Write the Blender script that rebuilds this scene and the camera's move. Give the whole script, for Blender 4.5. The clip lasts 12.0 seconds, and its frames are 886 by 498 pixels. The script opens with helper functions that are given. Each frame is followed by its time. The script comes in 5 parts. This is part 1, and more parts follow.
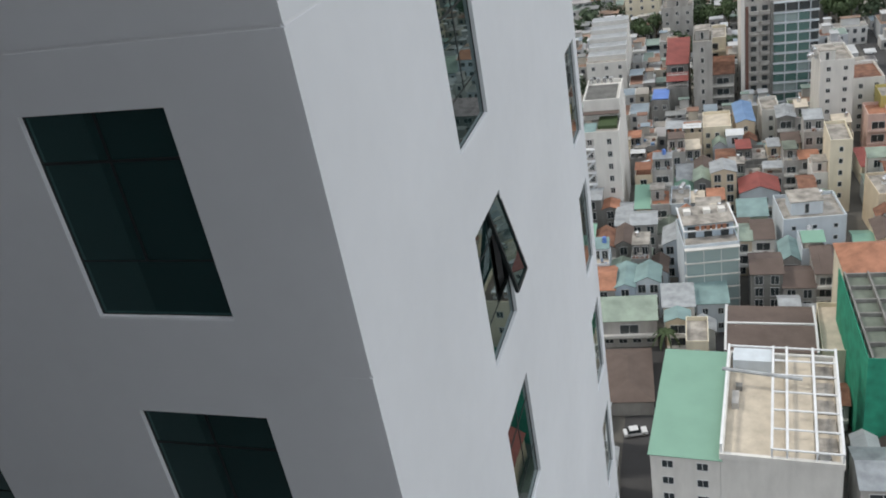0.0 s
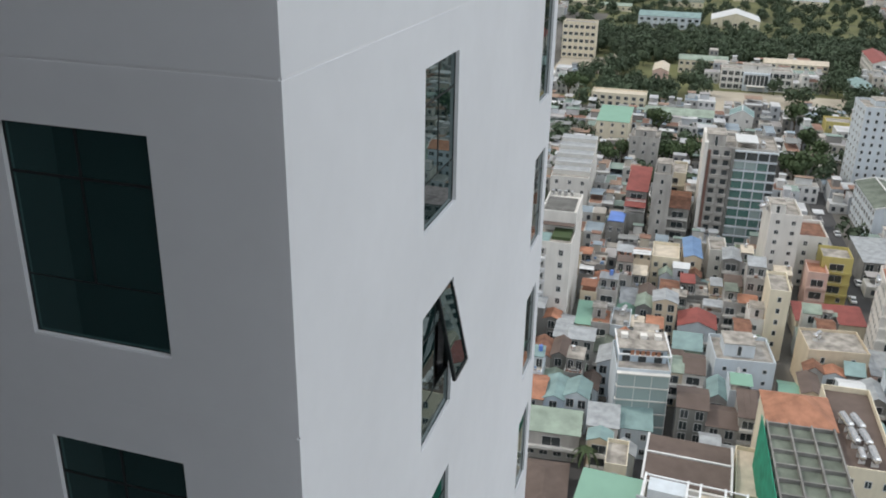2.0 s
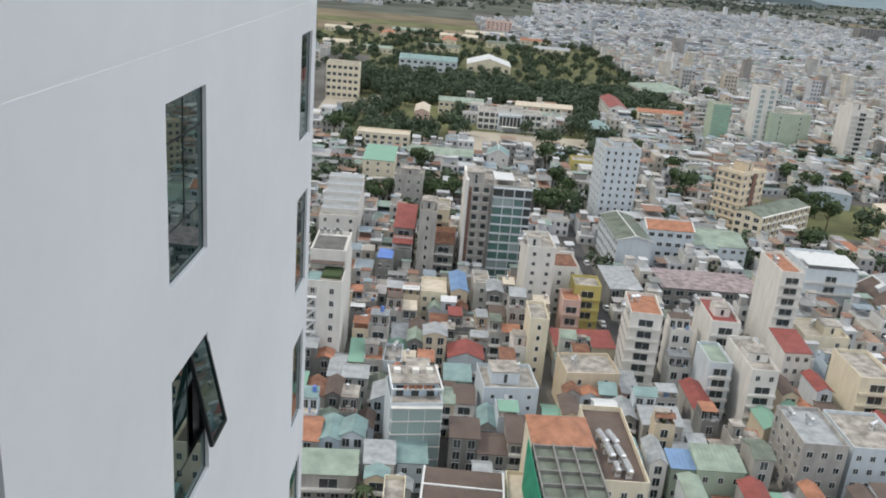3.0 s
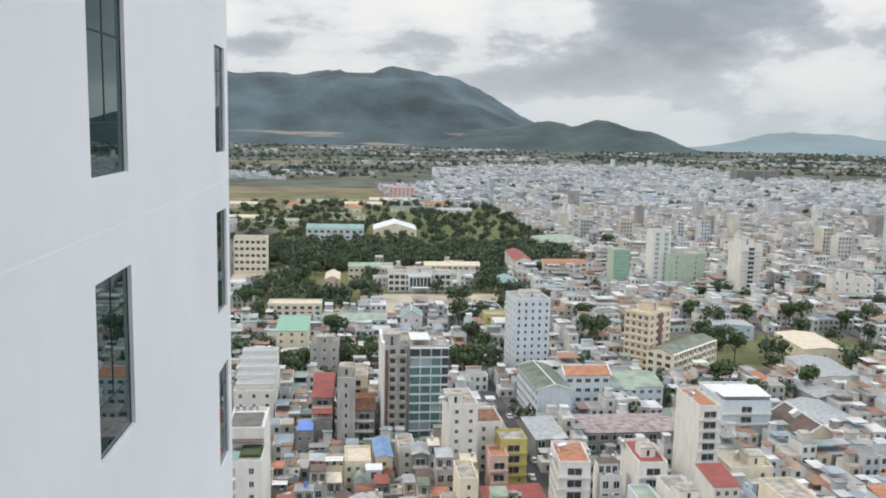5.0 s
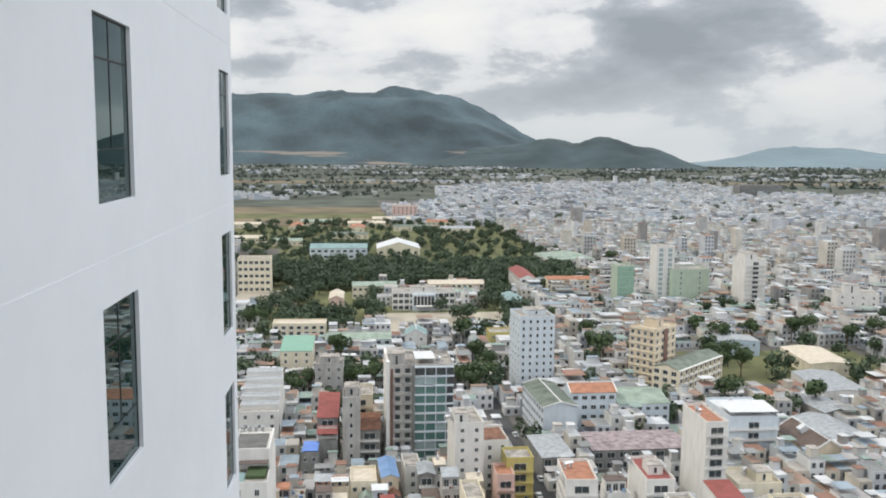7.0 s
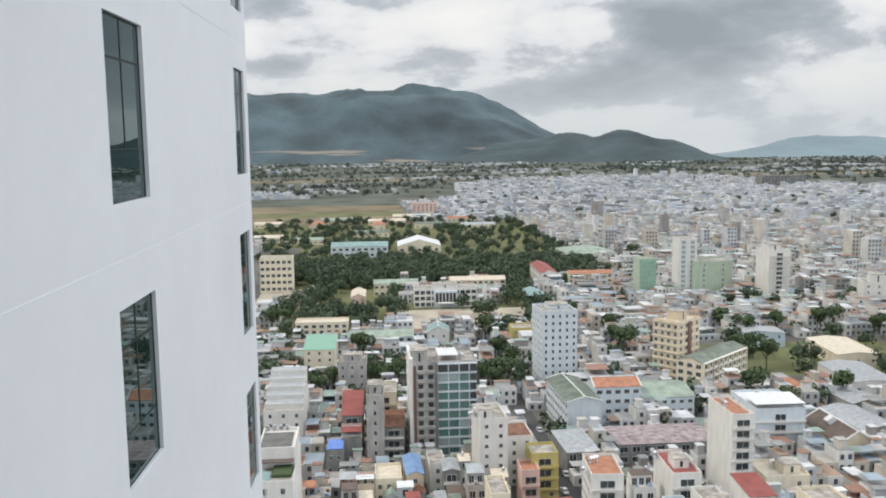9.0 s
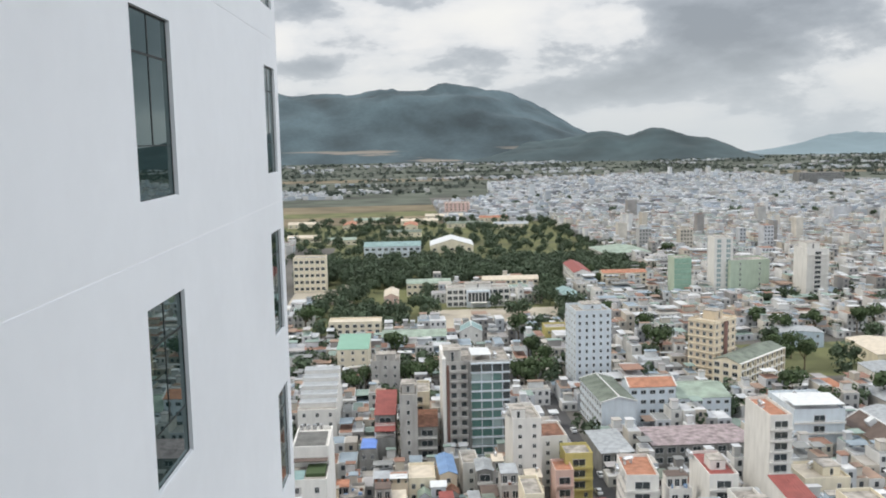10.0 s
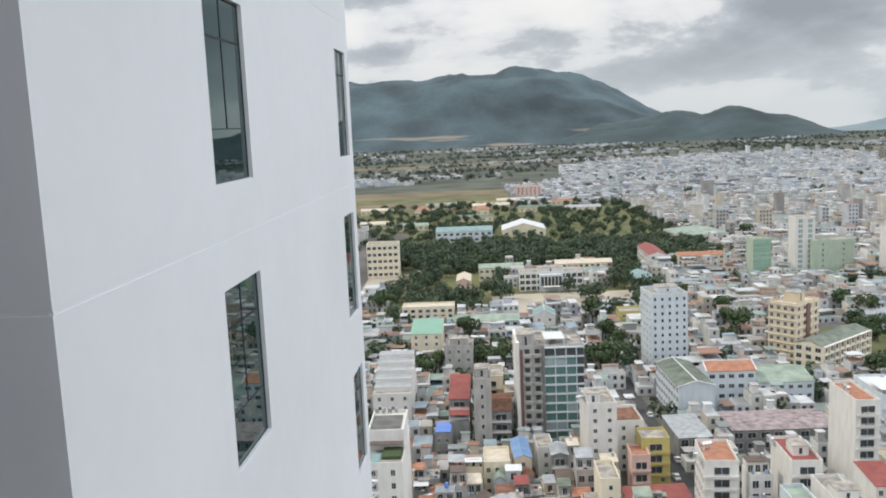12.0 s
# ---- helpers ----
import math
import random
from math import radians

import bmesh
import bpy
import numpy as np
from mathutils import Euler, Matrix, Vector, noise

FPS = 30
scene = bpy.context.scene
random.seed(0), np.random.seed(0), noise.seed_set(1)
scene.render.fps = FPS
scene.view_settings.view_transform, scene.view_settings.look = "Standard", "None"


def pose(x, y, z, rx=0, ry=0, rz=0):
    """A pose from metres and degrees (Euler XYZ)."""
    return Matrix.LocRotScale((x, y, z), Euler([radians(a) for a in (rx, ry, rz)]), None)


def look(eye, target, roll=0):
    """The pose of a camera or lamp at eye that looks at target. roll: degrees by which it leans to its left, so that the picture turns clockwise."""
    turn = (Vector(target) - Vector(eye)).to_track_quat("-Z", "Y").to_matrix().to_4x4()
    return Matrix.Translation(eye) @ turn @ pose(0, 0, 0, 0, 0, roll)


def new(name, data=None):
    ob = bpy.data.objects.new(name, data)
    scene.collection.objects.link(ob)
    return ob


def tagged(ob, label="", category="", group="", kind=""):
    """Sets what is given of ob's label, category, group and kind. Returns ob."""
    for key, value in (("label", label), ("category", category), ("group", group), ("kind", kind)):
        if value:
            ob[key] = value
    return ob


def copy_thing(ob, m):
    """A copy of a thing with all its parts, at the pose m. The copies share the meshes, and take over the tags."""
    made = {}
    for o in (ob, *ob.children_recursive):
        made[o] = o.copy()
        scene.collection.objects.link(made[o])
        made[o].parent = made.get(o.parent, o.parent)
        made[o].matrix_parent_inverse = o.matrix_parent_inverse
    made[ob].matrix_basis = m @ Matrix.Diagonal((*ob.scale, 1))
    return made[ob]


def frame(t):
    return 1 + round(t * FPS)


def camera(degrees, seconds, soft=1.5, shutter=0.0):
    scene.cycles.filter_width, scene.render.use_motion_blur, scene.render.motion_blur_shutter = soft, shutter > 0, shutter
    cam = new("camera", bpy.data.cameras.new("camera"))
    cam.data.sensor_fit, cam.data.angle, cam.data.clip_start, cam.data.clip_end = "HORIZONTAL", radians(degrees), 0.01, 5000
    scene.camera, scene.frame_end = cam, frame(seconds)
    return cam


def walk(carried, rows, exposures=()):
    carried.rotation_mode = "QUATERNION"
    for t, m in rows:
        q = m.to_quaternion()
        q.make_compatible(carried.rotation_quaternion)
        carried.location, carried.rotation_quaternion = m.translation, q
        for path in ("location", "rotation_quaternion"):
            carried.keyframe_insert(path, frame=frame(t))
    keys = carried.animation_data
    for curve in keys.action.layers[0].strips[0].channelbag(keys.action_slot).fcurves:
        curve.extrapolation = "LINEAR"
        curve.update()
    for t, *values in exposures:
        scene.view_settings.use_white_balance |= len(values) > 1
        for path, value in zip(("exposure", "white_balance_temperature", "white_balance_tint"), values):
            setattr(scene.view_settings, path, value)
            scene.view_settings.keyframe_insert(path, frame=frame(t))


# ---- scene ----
cam = camera(53.86, 12.0, soft=1.9)
EYE = 106.0  # height of the camera over the street
# seconds, step from the mean place, yaw, pitch, roll
PATH = [
    (0.0, (0.005, -0.117, 0.138), -1.35, -27.73, -10.71),
    (0.5, (-0.089, 0.243, 0.018), 3.10, -28.29, -6.46),
    (1.0, (-0.109, 0.384, -0.139), 4.31, -24.72, -4.71),
    (1.5, (-0.124, 0.154, -0.033), 1.54, -23.49, -2.39),
    (2.0, (-0.116, -0.240, 0.137), -5.85, -22.43, 1.23),
    (2.5, (-0.055, -0.026, 0.125), -13.66, -20.74, 3.53),
    (3.0, (0.143, 0.401, -0.004), -21.72, -19.11, 4.95),
    (5.0, (-0.179, -0.272, 0.062), -26.86, -8.23, 1.26),
    (5.5, (-0.203, -0.267, 0.073), -26.78, -6.71, 1.06),
    (6.0, (-0.211, -0.325, 0.083), -26.71, -6.79, 0.78),
    (6.5, (-0.221, -0.325, 0.107), -26.64, -6.96, 0.67),
    (8.5, (-0.166, -0.199, 0.079), -26.07, -7.30, -0.37),
    (9.0, (-0.120, -0.171, 0.063), -25.23, -7.26, -0.68),
    (9.5, (-0.063, -0.061, 0.034), -24.18, -7.23, -0.94),
    (10.0, (-0.009, 0.082, 0.001), -23.07, -7.25, -1.14),
    (10.5, (0.042, 0.241, -0.031), -22.02, -7.31, -1.27),
    (11.0, (0.079, 0.316, -0.062), -20.89, -7.41, -1.49),
    (11.5, (0.122, 0.391, -0.071), -19.81, -7.65, -1.60),
    (12.0, (0.010, 0.153, -0.081), -18.28, -8.10, -2.53),
]


def gaze(step, yaw, pitch, roll):
    y, p = radians(yaw), radians(pitch)
    eye = Vector((step[0], step[1], EYE + step[2]))
    ahead = Vector((-math.sin(y) * math.cos(p), math.cos(y) * math.cos(p), math.sin(p)))
    return look(eye, eye + ahead * 10, roll)


EXPOSURES = [(0.0, -0.44), (1.1, -0.42), (1.5, -0.25), (2.0, -0.36), (2.5, -0.42), (3.2, -0.25), (5.0, -0.06), (12.0, -0.06)]
walk(cam, [(t, gaze(s, y, p, r)) for t, s, y, p, r in PATH], EXPOSURES)

# ---- light: a broken overcast, boosted overhead and behind the camera ----
SKY_BOOST, SKY_SHIFT = 2.8, (0.44, 0.245, 0.03)
world = bpy.data.worlds.new("cloudy_sky")
scene.world = world
world.use_nodes = True
wn, wl = world.node_tree.nodes, world.node_tree.links
wn.clear()


def wnode(kind, **values):
    n = wn.new(kind)
    for key, value in values.items():
        n.inputs[key].default_value = value
    return n


w_out = wnode("ShaderNodeOutputWorld")
w_bg = wnode("ShaderNodeBackground")
sky = wnode("ShaderNodeTexSky")
sky.sky_type, sky.sun_disc = "NISHITA", False
sky.sun_elevation, sky.sun_rotation = radians(52), radians(-62)
sky.air_density, sky.dust_density = 1.2, 2.0
coord = wnode("ShaderNodeTexCoord")
sep = wnode("ShaderNodeSeparateXYZ")
wl.new(coord.outputs["Generated"], sep.inputs[0])
zup = wnode("ShaderNodeMath")
zup.operation = "MAXIMUM"
wl.new(sep.outputs["Z"], zup.inputs[0])
zup.inputs[1].default_value = 0.0
puff = wnode("ShaderNodeMapping")
puff.inputs["Scale"].default_value = (1.0, 1.0, 2.3)
puff.inputs["Location"].default_value = SKY_SHIFT
wl.new(coord.outputs["Generated"], puff.inputs["Vector"])
clouds = wnode("ShaderNodeTexNoise", Scale=5.2, Detail=9.0, Roughness=0.56, Distortion=0.1)
wl.new(puff.outputs[0], clouds.inputs["Vector"])
billow = wnode("ShaderNodeTexNoise", Scale=2.6, Detail=2.0, Roughness=0.5)
wl.new(puff.outputs[0], billow.inputs["Vector"])
both = wnode("ShaderNodeMath")
both.operation = "MULTIPLY_ADD"
wl.new(billow.outputs["Fac"], both.inputs[0])
both.inputs[1].default_value = 0.45
wl.new(clouds.outputs["Fac"], both.inputs[2])
tone = wnode("ShaderNodeValToRGB")
e = tone.color_ramp.elements
e[0].position, e[0].color = 0.54, (0.35, 0.385, 0.43, 1)
e[1].position, e[1].color = 0.94, (1.0, 0.99, 0.96, 1)
for at, shade in ((0.64, (0.45, 0.49, 0.54, 1)), (0.70, (0.58, 0.615, 0.66, 1)), (0.735, (0.82, 0.84, 0.865, 1)), (0.80, (0.93, 0.93, 0.93, 1))):
    m = tone.color_ramp.elements.new(at)
    m.color = shade
wl.new(both.outputs[0], tone.inputs[0])
# a pale band low over the horizon
low = wnode("ShaderNodeMapRange")
low.inputs["From Min"].default_value, low.inputs["From Max"].default_value = 0.0, 0.10
low.inputs["To Min"].default_value, low.inputs["To Max"].default_value = 0.75, 0.0
wl.new(zup.outputs[0], low.inputs["Value"])
veil = wnode("ShaderNodeMix")
veil.data_type = "RGBA"
wl.new(low.outputs[0], veil.inputs["Factor"])
wl.new(tone.outputs[0], veil.inputs["A"])
veil.inputs["B"].default_value = (0.66, 0.72, 0.76, 1)
# clear sky glows faintly through the cloud
sum_ = wnode("ShaderNodeMix")
sum_.data_type = "RGBA"
sum_.inputs["Factor"].default_value = 0.92
skyw = wnode("ShaderNodeMix")
skyw.data_type, skyw.blend_type = "RGBA", "MULTIPLY"
skyw.inputs["Factor"].default_value = 1.0
wl.new(sky.outputs[0], skyw.inputs["A"])
skyw.inputs["B"].default_value = (0.1, 0.1, 0.1, 1)
wl.new(skyw.outputs["Result"], sum_.inputs["A"])
wl.new(veil.outputs["Result"], sum_.inputs["B"])
# added boost outside the view: sky brightened overhead and behind to light the walls
aim = wnode("ShaderNodeVectorMath")
aim.operation = "DOT_PRODUCT"
wl.new(coord.outputs["Generated"], aim.inputs[0])
aim.inputs[1].default_value = (0.42, -0.42, 0.80)
thin = wnode("ShaderNodeMapRange")
thin.inputs["From Min"].default_value, thin.inputs["From Max"].default_value = 0.30, 0.85
thin.inputs["To Min"].default_value, thin.inputs["To Max"].default_value = 1.0, SKY_BOOST
wl.new(aim.outputs["Value"], thin.inputs["Value"])
lift = wnode("ShaderNodeMix")
lift.data_type, lift.blend_type = "RGBA", "MULTIPLY"
lift.inputs["Factor"].default_value = 1.0
wl.new(sum_.outputs["Result"], lift.inputs["A"])
wl.new(thin.outputs[0], lift.inputs["B"])
wl.new(lift.outputs["Result"], w_bg.inputs["Color"])
w_bg.inputs["Strength"].default_value = 1.0
wl.new(w_bg.outputs[0], w_out.inputs[0])

sun_data = bpy.data.lights.new("sun", "SUN")
sun_data.energy, sun_data.angle, sun_data.color = 2.1, radians(9), (1.0, 0.93, 0.82)
sun = new("sun", sun_data)
SUN_TURN, SUN_HIGH = radians(-62), radians(52)
SUN_FROM = Vector((math.sin(SUN_TURN) * math.cos(SUN_HIGH), math.cos(SUN_TURN) * math.cos(SUN_HIGH), math.sin(SUN_HIGH)))
sun.matrix_world = look(SUN_FROM * 900, (0, 0, 0))

# ---- materials ----
MATS = {}


def material(name, color, rough=0.8, stain=0.25, scale=0.35, grain=6.0, bump=0.15, metal=0.0, streak=False, island=(), per_object=0.0, spec=0.4, coords="Object"):
    """A surface with broad stains and fine grain; island: colours picked piece by piece."""
    if name in MATS:
        return MATS[name]
    mat = bpy.data.materials.new(name)
    mat.use_nodes = True
    nt = mat.node_tree
    n, l = nt.nodes, nt.links
    p = n["Principled BSDF"]
    p.inputs["Roughness"].default_value, p.inputs["Metallic"].default_value = rough, metal
    p.inputs["Specular IOR Level"].default_value = spec
    tc = n.new("ShaderNodeTexCoord")
    geo = n.new("ShaderNodeNewGeometry")
    place = geo.outputs["Position"] if coords == "World" else tc.outputs[coords]
    big = n.new("ShaderNodeTexNoise")
    big.inputs["Scale"].default_value, big.inputs["Detail"].default_value = scale, 5.0
    vec = place
    if streak:
        mp = n.new("ShaderNodeMapping")
        mp.inputs["Scale"].default_value = (1.3, 1.3, 0.4)
        l.new(place, mp.inputs["Vector"])
        vec = mp.outputs[0]
    l.new(vec, big.inputs["Vector"])
    fine = n.new("ShaderNodeTexNoise")
    fine.inputs["Scale"].default_value, fine.inputs["Detail"].default_value = grain, 3.0
    l.new(place, fine.inputs["Vector"])
    if island:
        ramp = n.new("ShaderNodeValToRGB")
        ramp.color_ramp.interpolation = "CONSTANT"
        els = ramp.color_ramp.elements
        while len(els) < len(island):
            els.new(0.5)
        for k, c in enumerate(island):
            els[k].position, els[k].color = k / len(island), (*c, 1)
        l.new(geo.outputs["Random Per Island"], ramp.inputs[0])
        base = ramp.outputs[0]
    else:
        rgb = n.new("ShaderNodeRGB")
        rgb.outputs[0].default_value = (*color, 1)
        base = rgb.outputs[0]
    fade = n.new("ShaderNodeMapRange")
    fade.inputs["From Min"].default_value, fade.inputs["From Max"].default_value = 0.35, 0.7
    fade.inputs["To Min"].default_value, fade.inputs["To Max"].default_value = 1.0, 1.0 - stain
    l.new(big.outputs["Fac"], fade.inputs["Value"])
    tiny = n.new("ShaderNodeMapRange")
    tiny.inputs["To Min"].default_value, tiny.inputs["To Max"].default_value = 1.0 + stain * 0.3, 1.0 - stain * 0.3
    l.new(fine.outputs["Fac"], tiny.inputs["Value"])
    mul = n.new("ShaderNodeMath")
    mul.operation = "MULTIPLY"
    l.new(fade.outputs[0], mul.inputs[0])
    l.new(tiny.outputs[0], mul.inputs[1])
    factor = mul.outputs[0]
    if per_object:
        info = n.new("ShaderNodeObjectInfo")
        vary = n.new("ShaderNodeMapRange")
        vary.inputs["To Min"].default_value, vary.inputs["To Max"].default_value = 1.0 - per_object, 1.0 + per_object * 0.3
        l.new(info.outputs["Random"], vary.inputs["Value"])
        mul2 = n.new("ShaderNodeMath")
        mul2.operation = "MULTIPLY"
        l.new(factor, mul2.inputs[0])
        l.new(vary.outputs[0], mul2.inputs[1])
        factor = mul2.outputs[0]
    tint = n.new("ShaderNodeMix")
    tint.data_type, tint.blend_type = "RGBA", "MULTIPLY"
    tint.inputs["Factor"].default_value = 1.0
    l.new(base, tint.inputs["A"])
    l.new(factor, tint.inputs["B"])
    l.new(tint.outputs["Result"], p.inputs["Base Color"])
    if bump:
        bp = n.new("ShaderNodeBump")
        bp.inputs["Strength"].default_value, bp.inputs["Distance"].default_value = bump, 0.02
        l.new(fine.outputs["Fac"], bp.inputs["Height"])
        l.new(bp.outputs[0], p.inputs["Normal"])
    MATS[name] = mat
    return mat


def glass(name, color, rough=0.04, spec=0.9, ior=1.6, coat=0.0, sheen=(1, 1, 1)):
    if name in MATS:
        return MATS[name]
    mat = bpy.data.materials.new(name)
    mat.use_nodes = True
    n, l = mat.node_tree.nodes, mat.node_tree.links
    p = n["Principled BSDF"]
    p.inputs["Base Color"].default_value = (*color, 1)
    p.inputs["Roughness"].default_value, p.inputs["IOR"].default_value = rough, ior
    p.inputs["Specular IOR Level"].default_value = spec
    p.inputs["Metallic"].default_value = coat
    p.inputs["Specular Tint"].default_value = (*sheen, 1)
    wave = n.new("ShaderNodeTexNoise")
    wave.inputs["Scale"].default_value = 0.9
    bp = n.new("ShaderNodeBump")
    bp.inputs["Strength"].default_value, bp.inputs["Distance"].default_value = 0.03, 0.02
    tc = n.new("ShaderNodeTexCoord")
    l.new(tc.outputs["Object"], wave.inputs["Vector"])
    l.new(wave.outputs["Fac"], bp.inputs["Height"])
    l.new(bp.outputs[0], p.inputs["Normal"])
    MATS[name] = mat
    return mat


TOWER_PAINT = material("tower_paint", (0.745, 0.77, 0.80), 0.7, 0.09, 0.22, 3.0, 0.05, coords="World")
TOWER_JOINT = material("tower_joint", (0.765, 0.785, 0.81), 0.65, 0.05)
TOWER_GLASS = glass("tinted_glazing", (0.006, 0.018, 0.018), 0.012, 0.5, 1.85, 0.0, (0.42, 0.92, 0.90))
# grey in place of the white paint, so less light bounces into the recess
WING_SHADE_GREY = material("court_shade_grey", (0.31, 0.31, 0.322), 0.8, 0.16, 0.25, 3.0)
DARK_FRAME = material("dark_aluminium", (0.016, 0.021, 0.022), 0.5, 0.1, metal=0.3)
WIN_GLASS = glass("window_glass", (0.035, 0.045, 0.05), 0.12, 0.6)
GREEN_GLASS = glass("green_glazing", (0.09, 0.185, 0.17), 0.08, 0.7)
PALE_GLASS = glass("pale_glazing", (0.30, 0.38, 0.38), 0.15, 0.5)
FRAME_WHITE = material("window_frame_white", (0.65, 0.66, 0.66), 0.5, 0.1)
WALLS = {
    "white": material("white_plaster", (0.70, 0.69, 0.66), 0.85, 0.16, 0.4, 4.0, streak=True),
    "cool": material("bluish_plaster", (0.58, 0.64, 0.69), 0.85, 0.16, 0.4, 4.0, streak=True),
    "cream": material("cream_plaster", (0.72, 0.66, 0.52), 0.85, 0.16, 0.4, 4.0, streak=True),
    "beige": material("beige_plaster", (0.62, 0.53, 0.40), 0.85, 0.16, 0.4, 4.0, streak=True),
    "grey": material("grey_render", (0.43, 0.42, 0.40), 0.9, 0.35, 0.3, 4.0, streak=True),
    "dark": material("bare_concrete", (0.24, 0.24, 0.23), 0.9, 0.4, 0.3, 4.0, streak=True),
    "yellow": material("yellow_paint", (0.52, 0.45, 0.17), 0.85, 0.16, 0.4, 4.0, streak=True),
    "green": material("pale_green_paint", (0.42, 0.50, 0.40), 0.85, 0.16, 0.4, 4.0, streak=True),
    "blue": material("pale_blue_paint", (0.46, 0.55, 0.64), 0.85, 0.16, 0.4, 4.0, streak=True),
    "pink": material("faded_pink_paint", (0.66, 0.48, 0.42), 0.85, 0.16, 0.4, 4.0, streak=True),
    "brown": material("brown_tile_wall", (0.20, 0.11, 0.09), 0.6, 0.2, 0.3, 4.0),
}
ROOFS = {
    "slab": material("weathered_roof_slab", (0.40, 0.375, 0.34), 0.95, 0.6, 0.45, 3.0),
    "tan": material("tan_roof_screed", (0.56, 0.50, 0.41), 0.95, 0.22, 0.5, 3.0),
    "rust": material("rust_tile", (0.24, 0.12, 0.08), 0.8, 0.55, 0.6, 6.0),
    "terracotta": material("terracotta_tile", (0.40, 0.19, 0.12), 0.8, 0.4, 0.5, 6.0),
    "red": material("red_sheet_roof", (0.27, 0.075, 0.065), 0.55, 0.3, 0.4, 4.0),
    "green": material("green_sheet_roof", (0.20, 0.36, 0.28), 0.55, 0.08, 0.25, 4.0),
    "palegreen": material("faded_green_roof", (0.29, 0.36, 0.30), 0.6, 0.4, 0.25, 4.0),
    "teal": material("teal_sheet_roof", (0.23, 0.34, 0.34), 0.55, 0.35, 0.3, 4.0),
    "blue": material("blue_sheet_roof", (0.18, 0.29, 0.48), 0.5, 0.2, 0.4, 4.0),
    "zinc": material("zinc_sheet_roof", (0.40, 0.425, 0.445), 0.5, 0.35, 0.6, 4.0, metal=0.2),
    "white": material("white_sheet_roof", (0.60, 0.62, 0.63), 0.5, 0.12, 0.6, 4.0),
    "brown": material("brown_roof", (0.135, 0.103, 0.090), 0.85, 0.25, 0.3, 4.0),
    "moss": material("mossy_grey_roof", (0.17, 0.20, 0.165), 0.75, 0.45, 0.3, 4.0),
    "mauve": material("rusty_pink_roof", (0.36, 0.30, 0.31), 0.8, 0.6, 0.5, 4.0),
}
STEEL = material("stainless_steel", (0.72, 0.73, 0.74), 0.25, 0.1, metal=0.9)
PLASTIC_BLUE = material("blue_tarpaulin", (0.13, 0.24, 0.60), 0.5, 0.2)
WHITE_STEEL = material("white_painted_steel", (0.72, 0.74, 0.76), 0.5, 0.15)
NET_GREEN = material("green_safety_net", (0.03, 0.30, 0.19), 0.8, 0.35, 0.5)
PALE_NET = material("pale_green_sheeting", (0.27, 0.42, 0.33), 0.8, 0.2, 0.5)
LEAF = material("foliage", (0.062, 0.098, 0.040), 0.75, 0.4, 0.15, 2.0, 0.0, coords="World")
LEAF_DARK = material("dark_foliage", (0.066, 0.098, 0.056), 0.75, 0.4, 0.05, 1.0, 0.0, coords="World")
BARK = material("bark", (0.12, 0.09, 0.06), 0.9, 0.3)
ASPHALT = material("asphalt", (0.075, 0.075, 0.078), 0.95, 0.3, 0.1, 3.0, coords="World")
YARD = material("pale_yard", (0.42, 0.38, 0.31), 0.95, 0.35, 0.05, 1.0, coords="World")
GRASS = material("dry_grass", (0.14, 0.15, 0.065), 0.95, 0.5, 0.03, 1.0, coords="World")
FIELD = material("bare_field", (0.20, 0.165, 0.105), 0.95, 0.6, 0.012, 0.05, coords="World")
EARTH = material("city_ground", (0.13, 0.125, 0.115), 0.95, 0.4, 0.02, 0.5, coords="World")
# foliage colour paled and greyed for distance, softening the crowns' dark sides
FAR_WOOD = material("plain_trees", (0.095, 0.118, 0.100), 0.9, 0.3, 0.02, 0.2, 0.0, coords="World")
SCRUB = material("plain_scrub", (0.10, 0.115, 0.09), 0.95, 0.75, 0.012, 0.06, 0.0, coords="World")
# woodland colour shifted to slate blue, with the distance haze painted in
HILL = material("hazed_wooded_hill", (0.076, 0.112, 0.130), 0.95, 0.6, 0.0035, 0.05, 0.0, coords="World")


